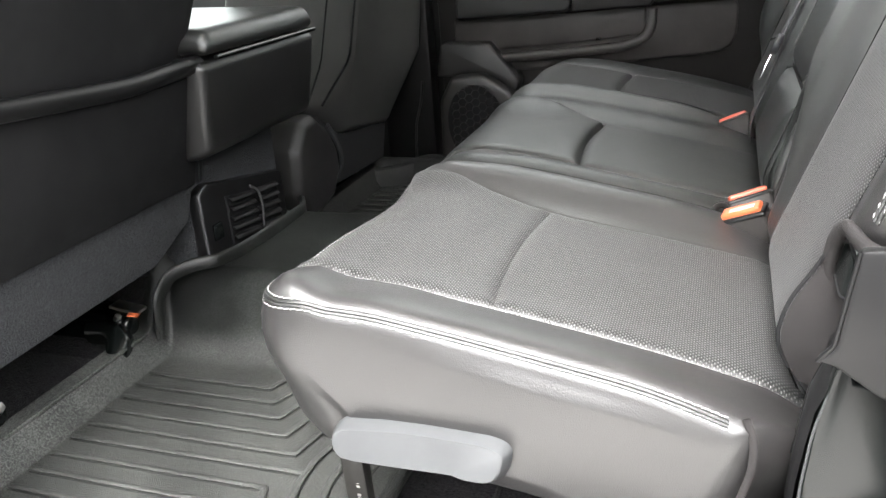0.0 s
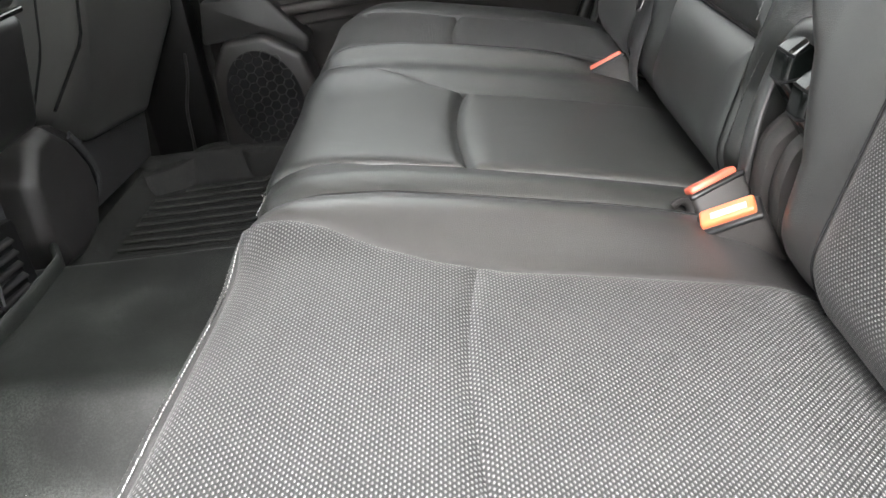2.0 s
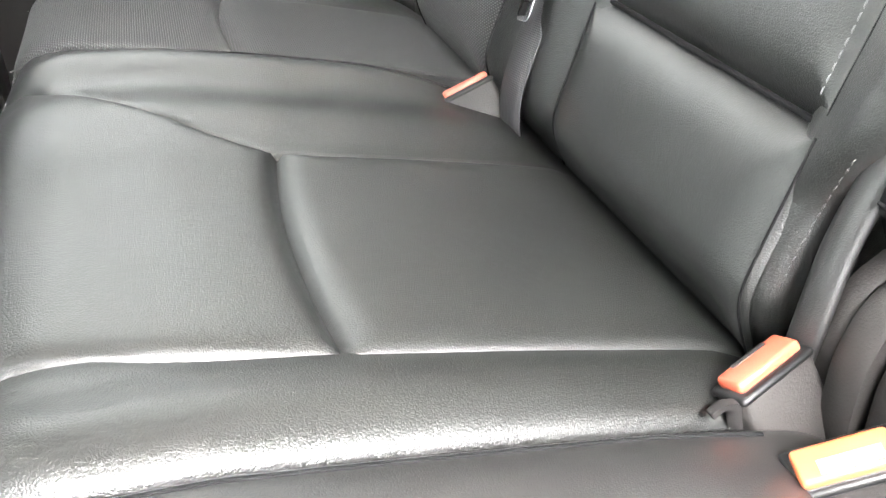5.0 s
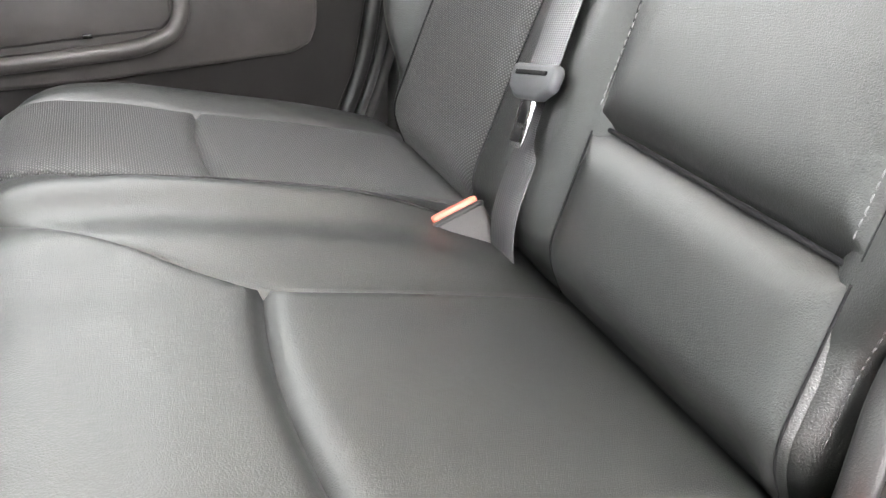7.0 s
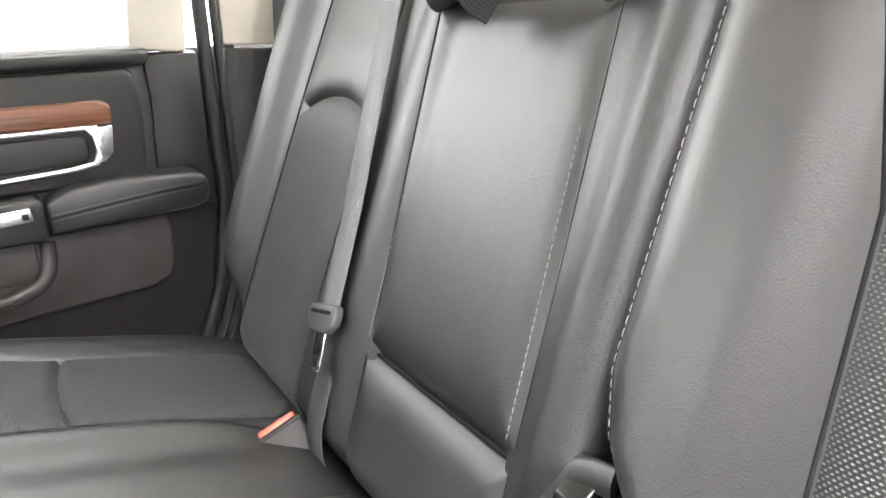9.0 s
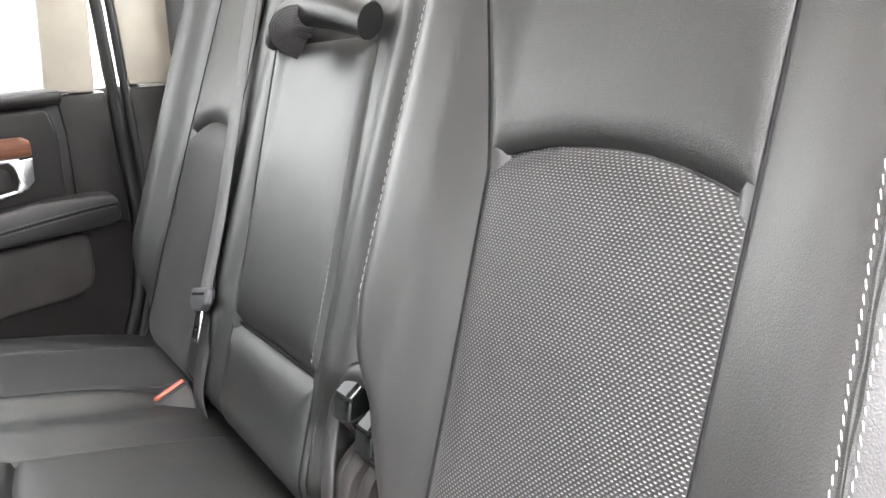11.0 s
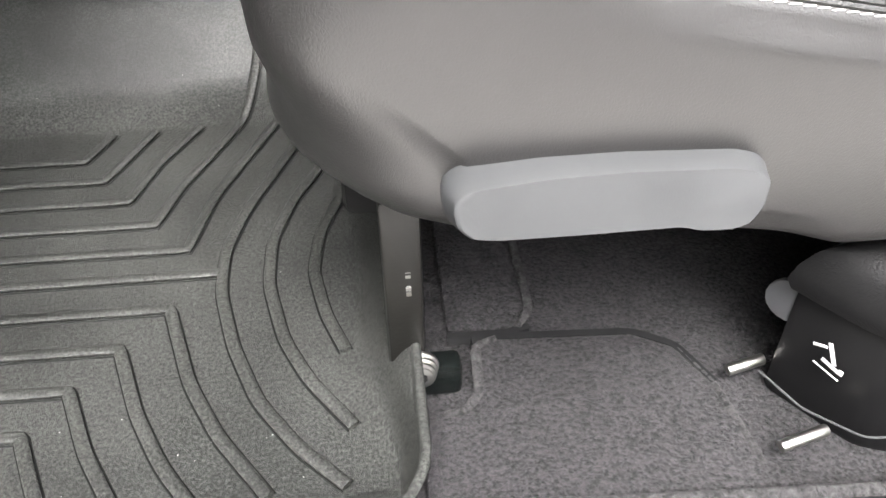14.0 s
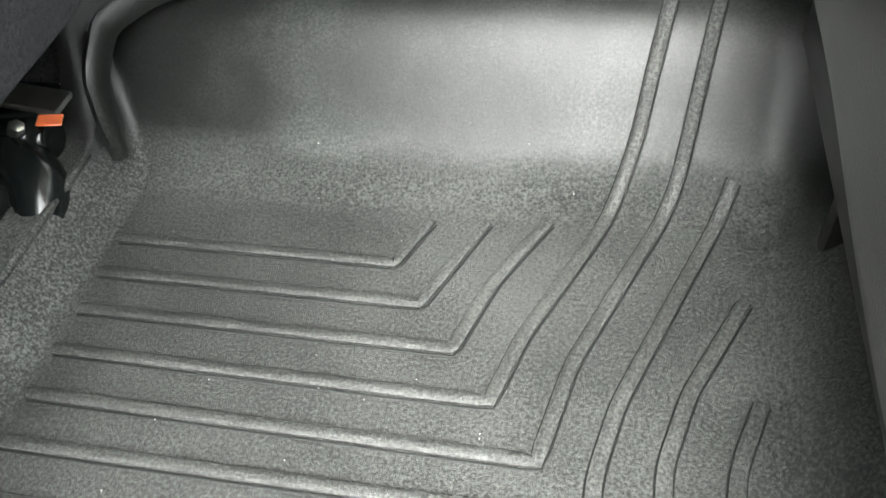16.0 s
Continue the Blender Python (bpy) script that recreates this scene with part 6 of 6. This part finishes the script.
def front_seat_left():
    t = thing("front_seat", (-0.8, -0.58, 0.0), "black front seat seen from behind, with map pocket and felt skirt", "car seat", "front seats")
    y0, y1 = -0.845, -0.285
    hull("seatback", [[(fx(0.25, -d), y0 + s, 0.25), (fx(0.25, -d), y1 - s, 0.25), (fx(0.41, -d), y1 - s, 0.41), (fx(0.55, -d), y1 + 0.006 - s, 0.55), (fx(0.9, -d), y1 - s, 0.9), (fx(0.9, -d), y0 + 0.03 + s, 0.9), (fx(0.41, -d), y0 + s, 0.41)] for d, s in ((0.012, 0.02), (0.06, -0.004), (0.16, 0.0))], CLOTH, t, "black cloth-backed seatback", 0.018)
    pocket = part("map_pocket", slab_bm([(y0 + 0.012, 0.262), (y1 - 0.012, 0.262), (y1 - 0.012, 0.438), (y1 - 0.03, 0.446), (-0.47, 0.441), (-0.62, 0.452), (y0 + 0.02, 0.47)], "x", 0, 0.014, 0.005, 2), CLOTH, t, "black cloth map pocket")
    for v in pocket.data.vertices:
        v.co.x += fx(v.co.z, -0.006)
    hem = smooth_line([(fx(0.447) + 0.012, y1 - 0.02, 0.452), (fx(0.445) + 0.014, -0.47, 0.447), (fx(0.455) + 0.014, -0.62, 0.458), (fx(0.475) + 0.012, y0 + 0.02, 0.476)], 50, 0.06)
    sweep("pocket_hem", hem, circle(0.013, 10, 0.7), BLACK, t, (1, 0, 0), "padded black hem")
    sweep("side_clip", smooth_line([(fx(0.4) + 0.008, y1 + 0.002, 0.40), (fx(0.35) + 0.010, y1 + 0.003, 0.37), (fx(0.27) + 0.006, y1 + 0.002, 0.265)], 20), strap_profile(0.008, 0.006), BLACK, t, (1, 0, 0), "black edge clip")
    hull("skirt", [[(fx(0.15, -d) + 0.0, y0, 0.145), (fx(0.15, -d), y1 - 0.10, 0.155), (fx(0.2, -d), y1 - 0.015, 0.20), (fx(0.27, -d), y1, 0.27), (fx(0.27, -d), y0, 0.27)] for d in (0.004, 0.14)], FELT, t, "charcoal felt skirt", 0.006)
    box("seat_base", (0.5, 0.5, 0.14), (-0.98, -0.575, 0.2), BLACK, t, 0.03)
    for y in (-0.400, -0.715):
        rail = box("rail", (0.62, 0.036, 0.042), (-1.01, y, 0.052), GLOSS, t, 0.008, 3, (0, 0, 0), "gloss black steel seat rail")
        part("slide_tube", cyl_bm((-1.1, y + 0.045, 0.058), (-0.695, y + 0.045, 0.056), 0.014, None, 18, 0.003), GLOSS, rail, "gloss black slide tube")
        elbow = smooth_line([(-0.76, y - 0.012, 0.045), (-0.715, y - 0.018, 0.052), (-0.690, y - 0.035, 0.045), (-0.682, y - 0.070, 0.012)], 24, 0.03)
        sweep("rail_foot", elbow, circle(0.021, 14), GLOSS, rail, label="curved gloss rail foot")
        part("rail_cap", cyl_bm((-0.702, y, 0.056), (-0.692, y, 0.056), 0.019, 0.015, 16, 0.003), GLOSS, rail)
        box("rail_bracket", (0.055, 0.026, 0.006), (-0.715, y + 0.022, 0.076), STEEL, rail, 0.002, 2, (0, 8, 0))
        part("rail_bolt", cyl_bm((-0.706, y + 0.05, 0.062), (-0.694, y + 0.05, 0.070), 0.008, None, 6, 0.001), STEEL, rail, "bright hexagon bolt")
        part("rail_bolt", cyl_bm((-0.712, y - 0.012, 0.070), (-0.706, y - 0.012, 0.078), 0.006, None, 6, 0.001), STEEL, rail)
        if y > -0.5:
            box("paint_mark", (0.018, 0.013, 0.002), (-0.684, y - 0.004, 0.0775), ORANGE, rail, 0.0008, 1, (0, 10, 20), "orange paint mark")
    return t


def front_seat_right():
    t = thing("front_seat", (-0.82, 0.38, 0.0), "black leather front seat with charcoal side shield and felt skirt", "car seat", "front seats")
    rear = [(-0.640, 0.235, 0.262), (-0.640, 0.340, 0.185), (-0.645, 0.60, 0.150), (-0.545, 0.635, 0.33), (-0.49, 0.65, 0.9), (-0.50, 0.36, 0.9), (-0.600, 0.315, 0.35)]
    mid = [(-0.665, 0.180, 0.272), (-0.675, 0.31, 0.19), (-0.69, 0.63, 0.15), (-0.60, 0.66, 0.33), (-0.54, 0.68, 0.92), (-0.55, 0.26, 0.92), (-0.655, 0.205, 0.35)]
    fore = [(-0.80, 0.055, 0.285), (-0.82, 0.30, 0.24), (-0.82, 0.66, 0.26), (-0.78, 0.67, 0.33), (-0.68, 0.68, 0.92), (-0.68, 0.15, 0.92), (-0.78, 0.07, 0.35)]
    hull("seatback", [rear, mid, fore], FRONT_LEATHER, t, "black leather seatback", 0.03)
    for line in (((-0.638, 0.232, 0.272), (-0.597, 0.312, 0.36), (-0.498, 0.352, 0.88)), ((-0.658, 0.20, 0.276), (-0.635, 0.245, 0.36), (-0.53, 0.30, 0.88))):
        sweep("side_seam", smooth_line(line, 30, 0.02), circle(0.0026, 6), CLOTH, t)
    hull("skirt", [[(-0.652 - d, 0.20, 0.26), (-0.664 - d, 0.225, 0.066), (-0.664 - d, 0.30, 0.07), (-0.664 - d, 0.60, 0.056), (-0.652 - d, 0.62, 0.19)] for d in (0, 0.16)], SHADED_FELT, t, "felt skirt with shade in its dark colour", 0.008)
    flange = smooth_line([(-0.648, 0.266, 0.222), (-0.65, 0.304, 0.178), (-0.65, 0.321, 0.146), (-0.65, 0.322, 0.117), (-0.654, 0.282, 0.094), (-0.657, 0.232, 0.062)], 40, 0.03)
    sweep("skirt_flange", flange, strap_profile(0.016, 0.006), FELT, t, (1, 0, 0), "felt-covered flange")
    ring = [(0.075, 0.12), (0.085, 0.21), (0.125, 0.262), (0.18, 0.268), (0.238, 0.224), (0.272, 0.172), (0.276, 0.12), (0.235, 0.066), (0.17, 0.05), (0.10, 0.06)]
    hull("side_shield", [[(-0.628, 0.178 + 0.86 * (y - 0.178), 0.16 + 0.86 * (z - 0.16)) for y, z in ring], [(-0.645, y, z) for y, z in ring], [(-0.76, y - 0.01, z) for y, z in ring]], TRIM, t, "charcoal plastic side shield", 0.007)
    box("seat_base", (0.4, 0.46, 0.14), (-1.02, 0.36, 0.2), BLACK, t, 0.03)
    for y in (0.17, 0.52):
        rail = box("rail", (0.62, 0.05, 0.05), (-1.03, y, 0.03), GLOSS, t, 0.006, 2, (0, 0, 0), "gloss black steel seat rail")
        part("rail_bolt", cyl_bm((-0.72, y + 0.02, 0.03), (-0.70, y + 0.02, 0.02), 0.008, None, 12, 0.001), STEEL, rail)
    sweep("belt_anchor", smooth_line([(-0.548, 0.622, 0.25), (-0.553, 0.622, 0.207), (-0.575, 0.622, 0.138), (-0.582, 0.622, 0.03)], 24, 0.03), strap_profile(0.010, 0.005), TRIM, t, (1, 0, 0), "curved plastic anchor cover")
    return t


def centre_console():
    t = thing("centre_console", (-0.8, YC, 0.1), "black centre console with padded lid and rear air vents", "console")
    body = hull("body", [[(-0.625, -0.285, 0.09), (-0.625, -0.005, 0.09), (-0.625, 0.0, 0.335), (-0.625, -0.29, 0.335)], [(-1.3, -0.32, 0.06), (-1.3, 0.04, 0.06), (-1.3, 0.04, 0.335), (-1.3, -0.32, 0.335)]], FELT, t, "charcoal felt console body", 0.012)
    hull("armrest_box", [[(-0.545, -0.315, 0.318), (-0.55, 0.020, 0.318), (-0.528, 0.030, 0.45), (-0.528, -0.325, 0.45)], [(-0.57, -0.325, 0.305), (-0.57, 0.035, 0.305), (-0.56, 0.04, 0.46), (-0.56, -0.33, 0.46)], [(-1.0, -0.325, 0.30), (-1.0, 0.035, 0.30), (-1.0, 0.04, 0.46), (-1.0, -0.33, 0.46)]], ARMREST, t, "black padded armrest box", 0.018)
    lid = hull("lid", [[(-0.522, -0.318, 0.462), (-0.522, 0.03, 0.462), (-0.53, 0.02, 0.50), (-0.53, -0.31, 0.50)], [(-1.0, -0.325, 0.462), (-1.0, 0.035, 0.462), (-1.0, 0.03, 0.512), (-1.0, -0.32, 0.512)]], LEATHER, t, "black leather console lid", 0.016)
    sweep("lid_trim", smooth_line([(-0.521, -0.30, 0.459), (-0.521, 0.015, 0.459)], 12), circle(0.004, 8), GLOSS, lid, label="glossy black lid trim")
    bez = part("vent_bezel", slab_bm([(-0.287, 0.112), (-0.015, 0.098), (-0.020, 0.205), (-0.262, 0.250), (-0.287, 0.240)], "x", -0.632, 0.022, 0.006, 2), BLACK, t, "black vent bezel")
    part("vent_recess", slab_bm([(-0.215, 0.124), (-0.045, 0.115), (-0.050, 0.185), (-0.215, 0.215)], "x", -0.612, 0.0055, 0.002, 1), CLOTH, bez)
    for i in range(5):
        for a, b in ((-0.21, -0.132), (-0.126, -0.052)):
            z = 0.13 + 0.017 * i
            ca, cb = z + (-0.132 - a) * 0.12, z + (-0.132 - b) * 0.12
            sweep("louver", [(-0.604, a, ca), (-0.604, (a + b) / 2, (ca + cb) / 2), (-0.604, b, cb)], strap_profile(0.012, 0.003), BLACK, bez, (0.6, 0, 0.8))
    sweep("vent_handle", smooth_line([(-0.602, -0.146, 0.212), (-0.596, -0.130, 0.202), (-0.595, -0.124, 0.17), (-0.600, -0.124, 0.13)], 20, 0.02), strap_profile(0.006, 0.004), GREY, bez, (1, 0, 0), "grey vent divider")
    sweep("bezel_edge", smooth_line([(-0.609, -0.286, 0.118), (-0.609, -0.286, 0.238), (-0.609, -0.262, 0.249)], 16), circle(0.003, 6), GREY, bez, (1, 0, 0))
    box("socket", (0.006, 0.025, 0.028), (-0.609, -0.25, 0.165), GLOSS, bez, 0.002)
    return t


front_seat_left()
front_seat_right()
centre_console()


def lint():
    """Crumbs and lint on the liner and the cushions' inserts."""
    rng = random.Random(11)
    verts, faces = [], []
    for _ in range(70):
        x, y = rng.uniform(-0.6, -0.2), rng.uniform(-0.83, -0.35)
        z = float(mat_height(np.array(x), np.array(y))) + 0.0006
        a, r = rng.uniform(0, 6.28), rng.uniform(0.0002, 0.0006)
        base = len(verts)
        for k in range(4):
            b = a + k * 1.57
            verts.append((x + r * rng.uniform(0.6, 1.4) * math.cos(b), y + r * rng.uniform(0.6, 1.4) * math.sin(b), z + rng.uniform(0, 0.0006)))
        verts.append((x, y, z + r))
        faces += [(base, base + 1, base + 4), (base + 1, base + 2, base + 4), (base + 2, base + 3, base + 4), (base + 3, base, base + 4)]
    tagged(raw("lint", verts, faces, THREAD, None, "", None, False), "pale crumbs and lint scattered on the rubber liner", "lint", kind="stuff")


lint()
